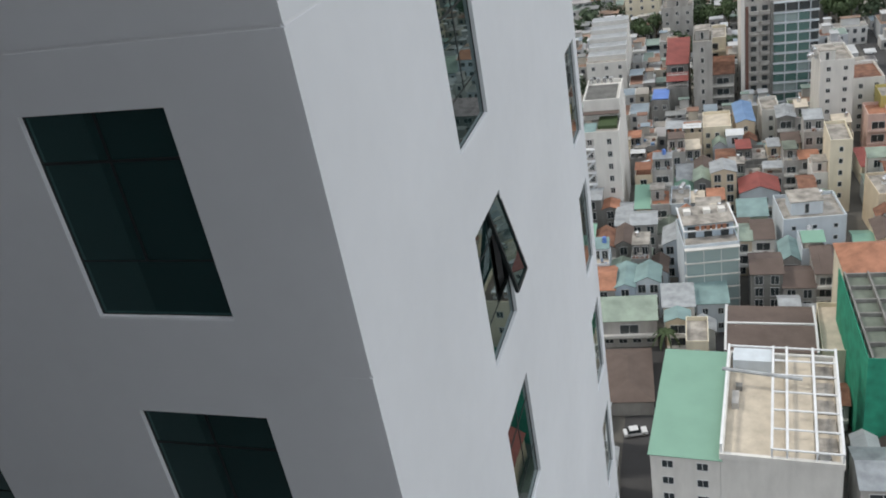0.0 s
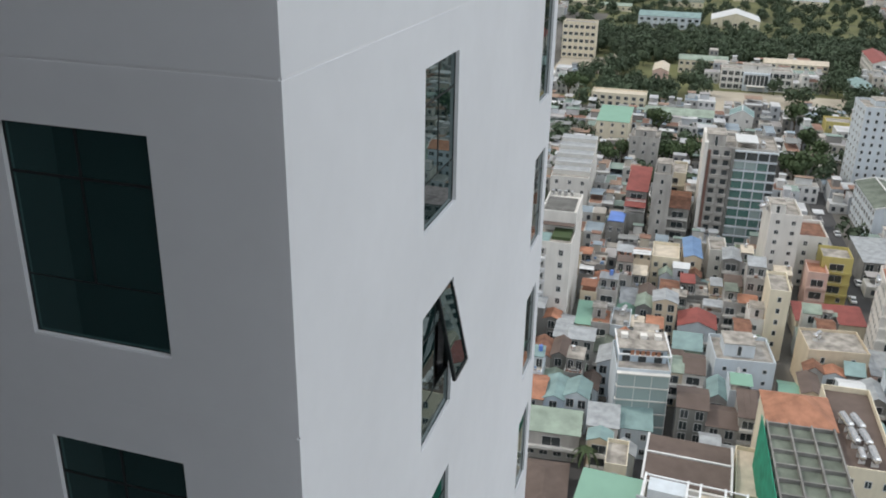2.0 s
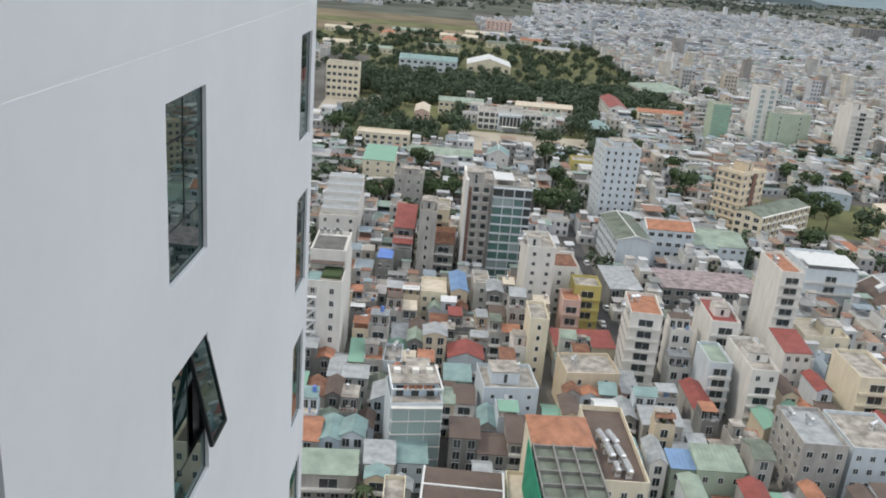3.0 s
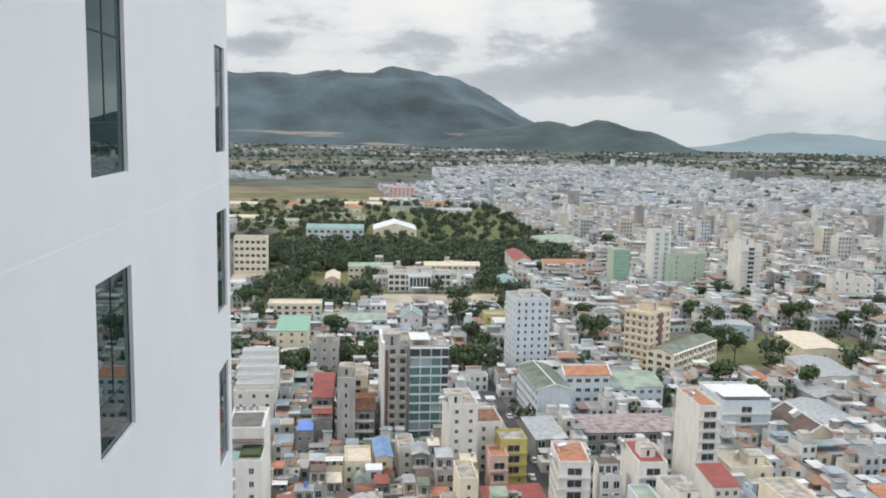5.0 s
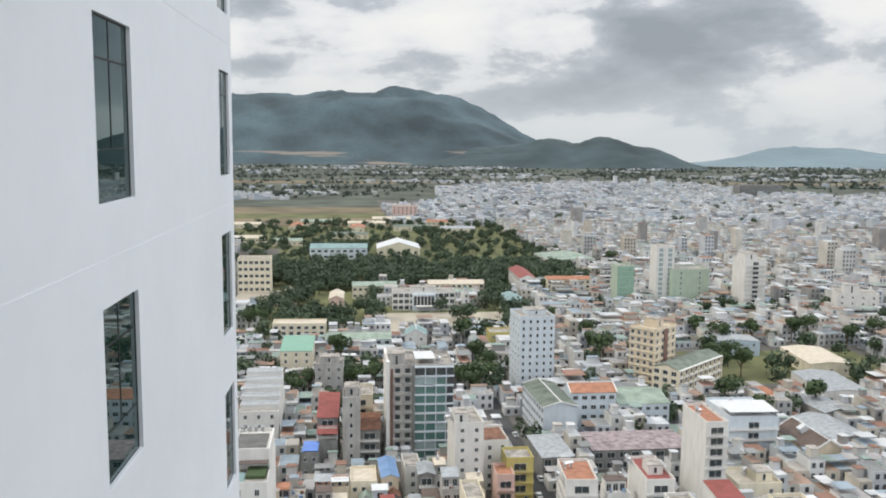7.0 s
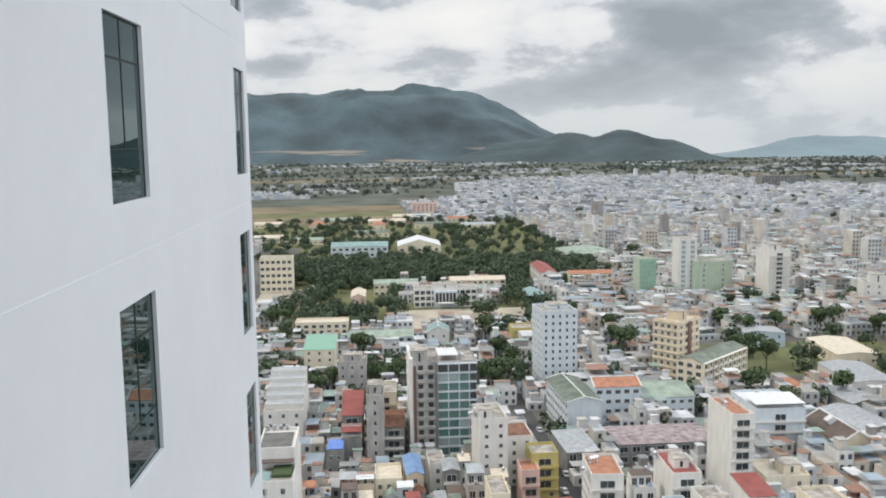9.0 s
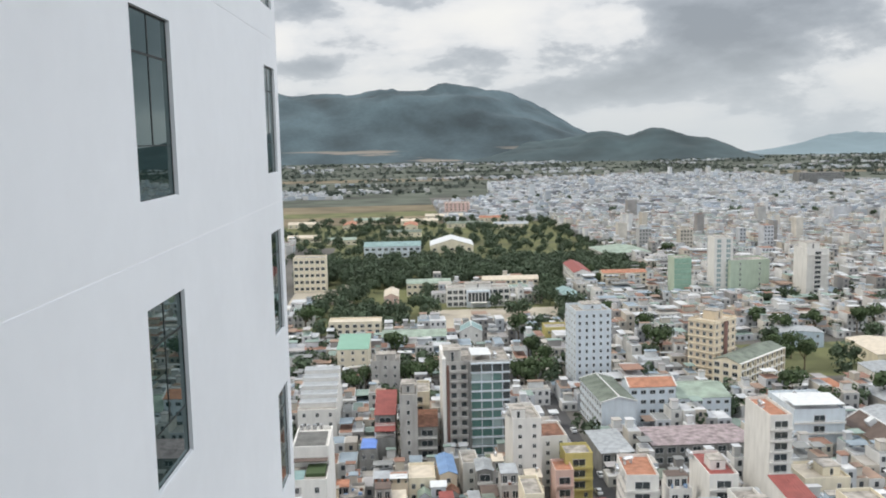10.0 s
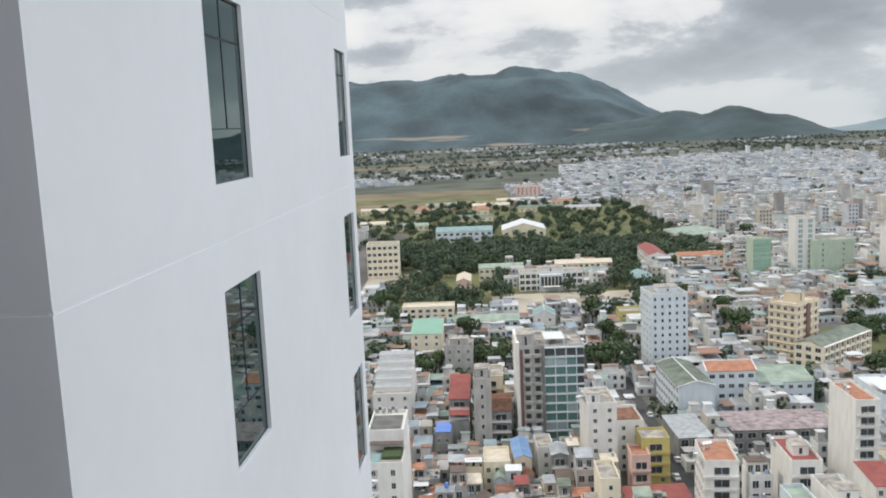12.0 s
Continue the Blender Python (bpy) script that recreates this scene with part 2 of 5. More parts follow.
def bare_cuts(mat, color):
    """Cleared strips of pale soil along the foot of the hill."""
    n, l = mat.node_tree.nodes, mat.node_tree.links
    p = n["Principled BSDF"]
    old = p.inputs["Base Color"].links[0].from_socket
    geo = n.new("ShaderNodeNewGeometry")
    mp = n.new("ShaderNodeMapping")
    mp.inputs["Scale"].default_value = (0.0022, 0.0022, 0.045)
    l.new(geo.outputs["Position"], mp.inputs["Vector"])
    cut = n.new("ShaderNodeTexNoise")
    cut.inputs["Scale"].default_value, cut.inputs["Detail"].default_value = 1.0, 4.0
    l.new(mp.outputs[0], cut.inputs["Vector"])
    edge = n.new("ShaderNodeMapRange")
    edge.inputs["From Min"].default_value, edge.inputs["From Max"].default_value = 0.57, 0.62
    l.new(cut.outputs["Fac"], edge.inputs["Value"])
    sep_z = n.new("ShaderNodeSeparateXYZ")
    l.new(geo.outputs["Position"], sep_z.inputs[0])
    foot = n.new("ShaderNodeMapRange")
    foot.inputs["From Min"].default_value, foot.inputs["From Max"].default_value = 78.0, 48.0
    l.new(sep_z.outputs["Z"], foot.inputs["Value"])
    both_ = n.new("ShaderNodeMath")
    both_.operation = "MULTIPLY"
    l.new(edge.outputs[0], both_.inputs[0])
    l.new(foot.outputs[0], both_.inputs[1])
    mix = n.new("ShaderNodeMix")
    mix.data_type = "RGBA"
    l.new(both_.outputs[0], mix.inputs["Factor"])
    l.new(old, mix.inputs["A"])
    mix.inputs["B"].default_value = (*color, 1)
    l.new(mix.outputs["Result"], p.inputs["Base Color"])


bare_cuts(HILL, (0.20, 0.18, 0.155))
# darker copy of the hill colour: the spur's shade and haze are painted in
HILL_DARK = material("shaded_hazed_spur", (0.058, 0.088, 0.097), 0.95, 0.5, 0.004, 0.02, 0.0, coords="World")
# palest and bluest of the hills, haze put into the base colour
HILL_FAR = material("hazed_distant_hill", (0.17, 0.23, 0.26), 0.95, 0.2, 0.002, 0.02, 0.0, coords="World")

# ---- building blocks ----
ALPHA = radians(-20)  # the street grid
U = Vector((math.cos(ALPHA), math.sin(ALPHA), 0))
V = Vector((-math.sin(ALPHA), math.cos(ALPHA), 0))
rng = random.Random(7)
MESHES = {}


def mesh_of(name, verts, faces, mat):
    me = bpy.data.meshes.new(name)
    me.from_pydata(verts, [], faces)
    me.materials.append(mat)
    me.update()
    return me


BOX_FACES = [(0, 3, 2, 1), (4, 5, 6, 7), (0, 1, 5, 4), (1, 2, 6, 5), (2, 3, 7, 6), (3, 0, 4, 7)]


class Shape:
    """Collects boxes, prisms and tubes into one mesh."""

    def __init__(self):
        self.v, self.f = [], []

    def box(self, x0, y0, z0, x1, y1, z1):
        k = len(self.v)
        self.v += [(x0, y0, z0), (x1, y0, z0), (x1, y1, z0), (x0, y1, z0), (x0, y0, z1), (x1, y0, z1), (x1, y1, z1), (x0, y1, z1)]
        self.f += [tuple(k + i for i in q) for q in BOX_FACES]
        return self

    def ring(self, x0, y0, z0, x1, y1, z1, t):
        self.box(x0, y0, z0, x1, y0 + t, z1).box(x0, y1 - t, z0, x1, y1, z1)
        return self.box(x0, y0 + t, z0, x0 + t, y1 - t, z1).box(x1 - t, y0 + t, z0, x1, y1 - t, z1)

    def poly(self, verts, faces):
        k = len(self.v)
        self.v += [tuple(p) for p in verts]
        self.f += [tuple(k + i for i in q) for q in faces]
        return self

    def bar(self, a, b, t):
        a, b = Vector(a), Vector(b)
        d = (b - a).normalized()
        s = d.cross(Vector((0, 0, 1)) if abs(d.z) < 0.9 else Vector((1, 0, 0))).normalized() * t / 2
        n = d.cross(s).normalized() * t / 2
        pts = [a - s - n, a + s - n, a + s + n, a - s + n, b - s - n, b + s - n, b + s + n, b - s + n]
        return self.poly(pts, BOX_FACES)

    def tube(self, a, b, r0, r1, n=10):
        a, b = Vector(a), Vector(b)
        d = (b - a).normalized()
        s = d.cross(Vector((0, 0, 1)) if abs(d.z) < 0.9 else Vector((1, 0, 0))).normalized()
        q = d.cross(s)
        ring = [(s * math.cos(i * math.tau / n) + q * math.sin(i * math.tau / n)) for i in range(n)]
        pts = [a + c * r0 for c in ring] + [b + c * r1 for c in ring]
        faces = [(i, (i + 1) % n, n + (i + 1) % n, n + i) for i in range(n)] + [tuple(range(n))[::-1], tuple(range(n, 2 * n))]
        return self.poly(pts, faces)

    def mesh(self, name, mat):
        return mesh_of(name, self.v, self.f, mat)


def part(name, shape, mat, parent, label="", m=None, shade=False):
    me = shape.mesh(name, mat) if isinstance(shape, Shape) else shape
    ob = new(name, me)
    ob.parent = parent
    if m is not None:
        ob.matrix_basis = m
    if label:
        tagged(ob, label)
    return ob


def thing(name, m, label, category, group="", kind=""):
    ob = new(name)
    ob.empty_display_size = 0.5
    ob.matrix_basis = m
    return tagged(ob, label, category, group, kind)


def solid(name, shape, mat, label, category="", kind="", m=None, group=""):
    ob = new(name, shape.mesh(name, mat))
    if m is not None:
        ob.matrix_basis = m
    return tagged(ob, label, category, group, kind)


def grid_pose(u, v, z=0.0, turn=0.0):
    p = U * u + V * v
    return Matrix.Translation((p.x, p.y, z)) @ Matrix.Rotation(ALPHA + radians(turn), 4, "Z")


def spot(x, y, turn=-20.0, z=0.0):
    return Matrix.Translation((x, y, z)) @ Matrix.Rotation(radians(turn), 4, "Z")


TAKEN = []  # footprints, in street-grid coordinates


def claim(m, w, d, margin=0.5):
    """Marks the ground that a building of that pose covers; its origin is the middle of its front."""
    pts = [m @ Vector((sx * w / 2, y, 0)) for sx in (-1, 1) for y in (0, d)]
    us, vs = [p.dot(U) for p in pts], [p.dot(V) for p in pts]
    TAKEN.append((min(us) - margin, min(vs) - margin, max(us) + margin, max(vs) + margin))


def free(u0, v0, u1, v1):
    return not any(u0 < b[2] and u1 > b[0] and v0 < b[3] and v1 > b[1] for b in TAKEN)


def window_mesh(w, h, frame_mat, pane_mat):
    """A window in one shell: frame, recessed panes and, when wide, a mullion; centred on its sill line, facing -y."""
    key = (round(w, 2), round(h, 2), frame_mat.name, pane_mat.name)
    if key not in MESHES:
        a, t, deep = w / 2 + 0.07, 0.09, 0.05
        xs = [-a, -w / 2, -0.035, 0.035, w / 2, a] if w > 0.9 else [-a, -w / 2, w / 2, a]
        zs = [-0.08, 0.0, h, h + 0.07]
        s = Shape()
        nz, nx = 4, len(xs)
        s.v = [(x, -t, z) for x in xs for z in zs] + [(-a, 0.02, zs[0]), (a, 0.02, zs[0]), (a, 0.02, zs[3]), (-a, 0.02, zs[3])]
        panes = []
        for i in range(nx - 1):
            for k in range(nz - 1):
                c = [i * nz + k, (i + 1) * nz + k, (i + 1) * nz + k + 1, i * nz + k + 1]
                if k == 1 and i % 2 == 1:
                    n = len(s.v)
                    s.v += [(s.v[q][0], -t + deep, s.v[q][2]) for q in c]
                    s.f += [(c[q], c[(q + 1) % 4], n + (q + 1) % 4, n + q) for q in range(4)]
                    panes.append(len(s.f))
                    s.f.append((n, n + 1, n + 2, n + 3))
                else:
                    s.f.append(tuple(c))
        n, last = nx * nz, (nx - 1) * nz
        s.f += [(n, n + 1, *[i * nz for i in range(nx - 1, -1, -1)]), (n + 2, n + 3, *[i * nz + 3 for i in range(nx)])]
        s.f += [(n + 3, n, *range(0, 4)), (n + 1, n + 2, *range(last + 3, last - 1, -1))]
        me = s.mesh("window", frame_mat)
        me.materials.append(pane_mat)
        for q in panes:
            me.polygons[q].material_index = 1
        MESHES[key] = me
    return MESHES[key]


def add_window(parent, x, y, z, face, w, h, frame_mat, pane_mat):
    turn = {"front": 0, "left": -90, "right": 90, "back": 180}[face]
    return part("window", window_mesh(w, h, frame_mat, pane_mat), None, parent, m=Matrix.Translation((x, y, z)) @ Matrix.Rotation(radians(turn), 4, "Z"))


def roof_shape(kind, w, d, h, rise=1.6, over=0.3):
    """A flat slab, or a gable (ridge along y), cross gable (ridge along x), hip or lean-to on top of a block."""
    s = Shape()
    x, y0, y1 = w / 2 + over, -over, d + over
    t = 0.12
    if kind == "flat":
        return s.box(-w / 2 + 0.16, 0.16, h, w / 2 - 0.16, d - 0.16, h + 0.06)
    if kind == "gable":
        prof = [(-x, 0), (0, rise), (x, 0), (x, -t), (0, rise - t), (-x, -t)]
        pts = [(a, y0, h + c + t) for a, c in prof] + [(a, y1, h + c + t) for a, c in prof]
    elif kind == "cross":
        prof = [(y0, 0), (d / 2, rise), (y1, 0), (y1, -t), (d / 2, rise - t), (y0, -t)]
        pts = [(x, a, h + c + t) for a, c in prof] + [(-x, a, h + c + t) for a, c in prof]
    elif kind == "lean":
        prof = [(y0, 0), (y1, rise), (y1, rise - t), (y0, -t)]
        pts = [(x, a, h + c + t) for a, c in prof] + [(-x, a, h + c + t) for a, c in prof]
    else:
        r = min(w, d) / 2
        a, b = ((0, r), (0, d - r)) if d >= w else ((-w / 2 + r, d / 2), (w / 2 - r, d / 2))
        base = [(-x, y0, h), (x, y0, h), (x, y1, h), (-x, y1, h)]
        pts = base + [(p[0], p[1], h + 0.1) for p in base] + [(a[0], a[1], h + rise), (b[0], b[1], h + rise)]
        sides = [(4, 5, 8), (5, 6, 9, 8), (6, 7, 9), (7, 4, 8, 9)] if d >= w else [(4, 5, 9, 8), (5, 6, 9), (6, 7, 8, 9), (7, 4, 8)]
        return s.poly(pts, [(3, 2, 1, 0), (0, 1, 5, 4), (1, 2, 6, 5), (2, 3, 7, 6), (3, 0, 4, 7)] + sides)
    n = len(prof)
    return s.poly(pts, [tuple(range(n)), tuple(range(n, 2 * n))[::-1]] + [(i, n + i, n + (i + 1) % n, (i + 1) % n) for i in range(n)])


def gable_fill(kind, w, d, h, rise):
    """The two end walls under a gable."""
    out = []
    if kind == "gable":
        for y in (0.0, d - 0.2):
            out.append(Shape().poly([(-w / 2, y, h), (w / 2, y, h), (0, y, h + rise), (-w / 2, y + 0.2, h), (w / 2, y + 0.2, h), (0, y + 0.2, h + rise)], [(0, 1, 2), (5, 4, 3), (0, 3, 4, 1), (1, 4, 5, 2), (2, 5, 3, 0)]))
    elif kind == "cross":
        for x in (-w / 2, w / 2 - 0.2):
            out.append(Shape().poly([(x, 0, h), (x, d, h), (x, d / 2, h + rise), (x + 0.2, 0, h), (x + 0.2, d, h), (x + 0.2, d / 2, h + rise)], [(0, 2, 1), (3, 4, 5), (0, 1, 4, 3), (1, 2, 5, 4), (2, 0, 3, 5)]))
    elif kind == "lean":
        for x in (-w / 2, w / 2 - 0.2):
            out.append(Shape().poly([(x, 0, h), (x, d, h), (x, d, h + rise), (x + 0.2, 0, h), (x + 0.2, d, h), (x + 0.2, d, h + rise)], [(0, 2, 1), (3, 4, 5), (0, 1, 4, 3), (1, 2, 5, 4), (2, 0, 3, 5)]))
    return out


def ribs(kind, w, d, h, rise, step=0.9):
    """Standing seams that break up a sheet roof."""
    s = Shape()
    n = max(2, int((d if kind == "gable" else w) / step))
    for k in range(1, n):
        if kind == "gable":
            y = d * k / n
            s.bar((-w / 2 - 0.2, y, h + 0.13), (0, y, h + rise + 0.13), 0.07).bar((w / 2 + 0.2, y, h + 0.13), (0, y, h + rise + 0.13), 0.07)
        elif kind == "cross":
            x = -w / 2 + w * k / n
            s.bar((x, -0.2, h + 0.13), (x, d / 2, h + rise + 0.13), 0.07).bar((x, d + 0.2, h + 0.13), (x, d / 2, h + rise + 0.13), 0.07)
        else:
            x = -w / 2 + w * k / n
            s.bar((x, -0.2, h + 0.13), (x, d + 0.2, h + rise + 0.13), 0.07)
    return s


def building(m, w, d, h, wall="white", roof="flat", top="slab", floors=0, cols=0, side=0, win=(1.0, 1.3), rise=1.6, label="", name="house", category="house", group="", frames=None, panes=None, balcony=(), parapet=0.9, stair=None, canopy="", seams=False, side_from=0, verge=False):
    """A block with its windows, balconies and roof. m: the middle of its front, at ground level; it runs back along +y."""
    claim(m, w, d)
    ob = thing(name, m, label, category, group)
    wm = WALLS[wall]
    part("wall", Shape().box(-w / 2, 0, 0, w / 2, d, h), wm, ob)
    if roof == "flat":
        if parapet:
            part("parapet", Shape().ring(-w / 2, 0, h, w / 2, d, h + parapet, 0.16), wm, ob)
        part("roof", roof_shape("flat", w, d, h), ROOFS[top], ob)
    else:
        for fill in gable_fill(roof, w, d, h, rise):
            part("gable", fill, wm, ob)
        rf = part("roof", roof_shape(roof, w, d, h, rise), ROOFS[top], ob)
        if seams and roof in ("gable", "cross", "lean"):
            part("seam", ribs(roof, w, d, h, rise), ROOFS[top], rf)
        if verge:
            z = h + 0.16
            ends = [[(-w / 2 - 0.3, y, z), (0, y, z + rise), (w / 2 + 0.3, y, z)] for y in (-0.3, d + 0.3)] if roof == "gable" else [[(x, -0.3, z), (x, d / 2, z + rise), (x, d + 0.3, z)] for x in (-w / 2 - 0.3, w / 2 + 0.3)]
            for a, b, c in ends:
                part("verge", Shape().bar(a, b, 0.4), FRAME_WHITE, rf)
                part("verge", Shape().bar(b, c, 0.4), FRAME_WHITE, rf)
            part("ridge_cap", Shape().bar(ends[0][1], ends[1][1], 0.4), FRAME_WHITE, rf)
    floors = floors or max(1, round(h / 3.4))
    fh = h / floors
    frames, panes = frames or FRAME_WHITE, panes or WIN_GLASS
    ww, wh = win
    for k in range(floors):
        z = k * fh + (fh - wh) * 0.5
        # balcony floors get one wide dark pane in place of a shaded loggia
        if k and k in balcony:
            add_window(ob, 0, 0, k * fh + 0.15, "front", min(w * 0.6, 3.6), min(2.2, fh * 0.66), frames, panes)
        for c in range(0 if k and k in balcony else cols):
            x = -w / 2 + w * (c + 0.5) / cols
            add_window(ob, x, 0, z, "front", min(ww, w / cols * 0.8), wh, frames, panes)
        for c in range(side):
            y = d * (c + 0.5) / side
            if k >= side_from:
                add_window(ob, -w / 2, y, z, "left", min(ww, d / side * 0.8), wh, frames, panes)
        if k and k in balcony:
            pale = wm if wall in ("white", "cream", "yellow", "pink", "green") else WALLS["white"]
            b = part("balcony", Shape().box(-w / 2 + 0.1, -1.2, k * fh - 0.16, w / 2 - 0.1, 0, k * fh + 0.04), pale, ob)
            rail = Shape().box(-w / 2 + 0.1, -1.2, k * fh + 0.74, w / 2 - 0.1, -1.1, k * fh + 0.86).box(-w / 2 + 0.1, -1.2, k * fh + 0.04, w / 2 - 0.1, -1.12, k * fh + 0.4)
            for q in range(5):
                px = -w / 2 + 0.14 + (w - 0.28) * q / 4
                rail.box(px - 0.05, -1.19, k * fh + 0.4, px + 0.05, -1.11, k * fh + 0.74)
            part("railing", rail, pale, b)
    if stair:
        sx, sy, sw, sd, sh = stair
        st = part("stair_head", Shape().box(sx - sw / 2, sy, h + 0.06, sx + sw / 2, sy + sd, h + sh), wm, ob)
        part("stair_roof", Shape().box(sx - sw / 2 - 0.2, sy - 0.2, h + sh, sx + sw / 2 + 0.2, sy + sd + 0.2, h + sh + 0.14), ROOFS["slab"], st)
        add_window(st, sx, sy, h + 0.5, "front", 0.8, sh - 1.0, frames, panes)
    if canopy:
        cv = Shape().poly([(-w / 2, 0.2, h + 2.2), (w / 2, 0.2, h + 2.2), (w / 2, d * 0.55, h + 2.7), (-w / 2, d * 0.55, h + 2.7), (-w / 2, 0.2, h + 2.26), (w / 2, 0.2, h + 2.26), (w / 2, d * 0.55, h + 2.76), (-w / 2, d * 0.55, h + 2.76)], BOX_FACES)
        cn = part("canopy", cv, ROOFS[canopy], ob)
        for px in (-w / 2 + 0.1, w / 2 - 0.1):
            for py, ph in ((0.3, 2.2), (d * 0.55 - 0.1, 2.68)):
                part("post", Shape().box(px - 0.05, py - 0.05, h, px + 0.05, py + 0.05, h + ph), WHITE_STEEL, cn)
    return ob


def tank_thing():
    ob = thing("water_tank", Matrix(), "stainless steel water tank lying on a roof stand", "water tank", "rooftop water tanks")
    s = Shape().tube((-0.9, 0, 1.2), (0.9, 0, 1.2), 0.55, 0.55, 12).tube((-1.05, 0, 1.2), (-0.9, 0, 1.2), 0.3, 0.55, 12).tube((0.9, 0, 1.2), (1.05, 0, 1.2), 0.55, 0.3, 12)
    part("tank", s, STEEL, ob)
    for x in (-0.7, 0.6):
        part("stand", Shape().box(x, -0.45, 0, x + 0.1, 0.45, 0.75), WHITE_STEEL, ob)
    return ob


TANK = None


def put_tank(m):
    global TANK
    if TANK is None:
        TANK = tank_thing()
        TANK.matrix_basis = m
        return TANK
    return copy_thing(TANK, m)


# ---- ground ----
def sheet(name, pts, z, mat, label, category):
    me = mesh_of(name, [(x, y, z) for x, y in pts], [tuple(range(len(pts)))], mat)
    ob = new(name, me)
    return tagged(ob, label, category, kind="structure")


def grid_rect(u0, v0, u1, v1):
    return [tuple((U * u + V * v)[:2]) for u, v in ((u0, v0), (u1, v0), (u1, v1), (u0, v1))]


R_FAR = 4970
sheet("ground", [(R_FAR * math.cos(a * math.tau / 96), R_FAR * math.sin(a * math.tau / 96)) for a in range(96)], 0.0, EARTH, "grey-brown city ground reaching to the horizon", "ground")

# ---- the white tower ----
CX, CY = -0.692, 6.45
STOREY, TOP_Z, WIN_H, JOINT_Z = 3.245, EYE - 1.789, 2.089, EYE - 1.226
YAW_R, YAW_L = -21.97, 67.28
FLOORS = range(-17, 4)


def wall_frame(yaw, sign):
    """Local x runs along the wall, local -y out of it; the corner is the origin."""
    y = radians(yaw)
    x = Vector((-math.sin(y), math.cos(y), 0)) * sign
    return Matrix(((x.x, -x.y, 0, CX), (x.y, x.x, 0, CY), (0, 0, 1, 0), (0, 0, 0, 1)))


def storey_panel(length, holes, depth=0.22, start=0.0):
    """One storey of facade between two joints, with window openings through it, in one shell."""
    gap = 0.014
    zt = TOP_Z - JOINT_Z + STOREY
    xs = [start] + [x for h in holes for x in h] + [length]
    zs = [gap, zt - WIN_H, zt, STOREY - gap]
    s = Shape()
    nx, nz = len(xs), len(zs)
    s.v = [(x, y, z) for y in (0.0, depth) for x in xs for z in zs]

    def full(i, k):
        return 0 <= i < nx - 1 and 0 <= k < nz - 1 and not (i % 2 == 1 and k == 1)

    def ix(y, i, k):
        return y * nx * nz + i * nz + k

    for i in range(nx - 1):
        for k in range(nz - 1):
            if not full(i, k):
                continue
            s.f += [(ix(0, i, k), ix(0, i + 1, k), ix(0, i + 1, k + 1), ix(0, i, k + 1)), (ix(1, i, k + 1), ix(1, i + 1, k + 1), ix(1, i + 1, k), ix(1, i, k))]
            if not full(i - 1, k):
                s.f.append((ix(0, i, k + 1), ix(1, i, k + 1), ix(1, i, k), ix(0, i, k)))
            if not full(i + 1, k):
                s.f.append((ix(0, i + 1, k), ix(1, i + 1, k), ix(1, i + 1, k + 1), ix(0, i + 1, k + 1)))
            if not full(i, k - 1):
                s.f.append((ix(0, i, k), ix(1, i, k), ix(1, i + 1, k), ix(0, i + 1, k)))
            if not full(i, k + 1):
                s.f.append((ix(0, i, k + 1), ix(0, i + 1, k + 1), ix(1, i + 1, k + 1), ix(1, i, k + 1)))
    return s


def tower_window(parent, x0, x1, z, open_sash=False):
    w = x1 - x0
    t, y, g = 0.022, 0.05, 0.013
    key = ("tower", round(w, 2))
    tz, bz = WIN_H - 0.47, 0.62
    if key not in MESHES:
        fr = Shape().box(0, y, 0, w, y + 0.07, t).box(0, y, WIN_H - t, w, y + 0.07, WIN_H).box(0, y, t, t, y + 0.07, WIN_H - t).box(w - t, y, t, w, y + 0.07, WIN_H - t)
        fr.box(t, y, tz - g, w - t, y + 0.07, tz + g).box(w / 2 - g, y, bz, w / 2 + g, y + 0.07, tz - g).box(w / 2 - g, y, tz + g, w / 2 + g, y + 0.07, WIN_H - t)
        fr.box(t, y, bz - g, w - t, y + 0.07, bz)
        MESHES[key] = fr.mesh("window", DARK_FRAME)
        for tag, a, b, c, d in (("tl", t, w / 2 - g, tz + g, WIN_H - t), ("tr", w / 2 + g, w - t, tz + g, WIN_H - t), ("ml", t, w / 2 - g, bz, tz - g), ("mr", w / 2 + g, w - t, bz, tz - g), ("b", t, w - t, t, bz - g)):
            MESHES[key + (tag,)] = Shape().box(a, y + 0.006, c, b, y + 0.03, d).mesh("pane", TOWER_GLASS)
        MESHES[key + ("sill",)] = Shape().box(0.004, 0.006, 0.0, w - 0.004, y, 0.014).mesh("sill", TOWER_PAINT)
    ob = part("window", MESHES[key], None, parent, m=Matrix.Translation((x0, 0, z)))
    for tag in ("tl", "tr", "ml", "mr", "b"):
        if open_sash and tag == "mr":
            continue
        part("pane", MESHES[key + (tag,)], None, ob)
    part("sill", MESHES[key + ("sill",)], None, ob)
    return ob


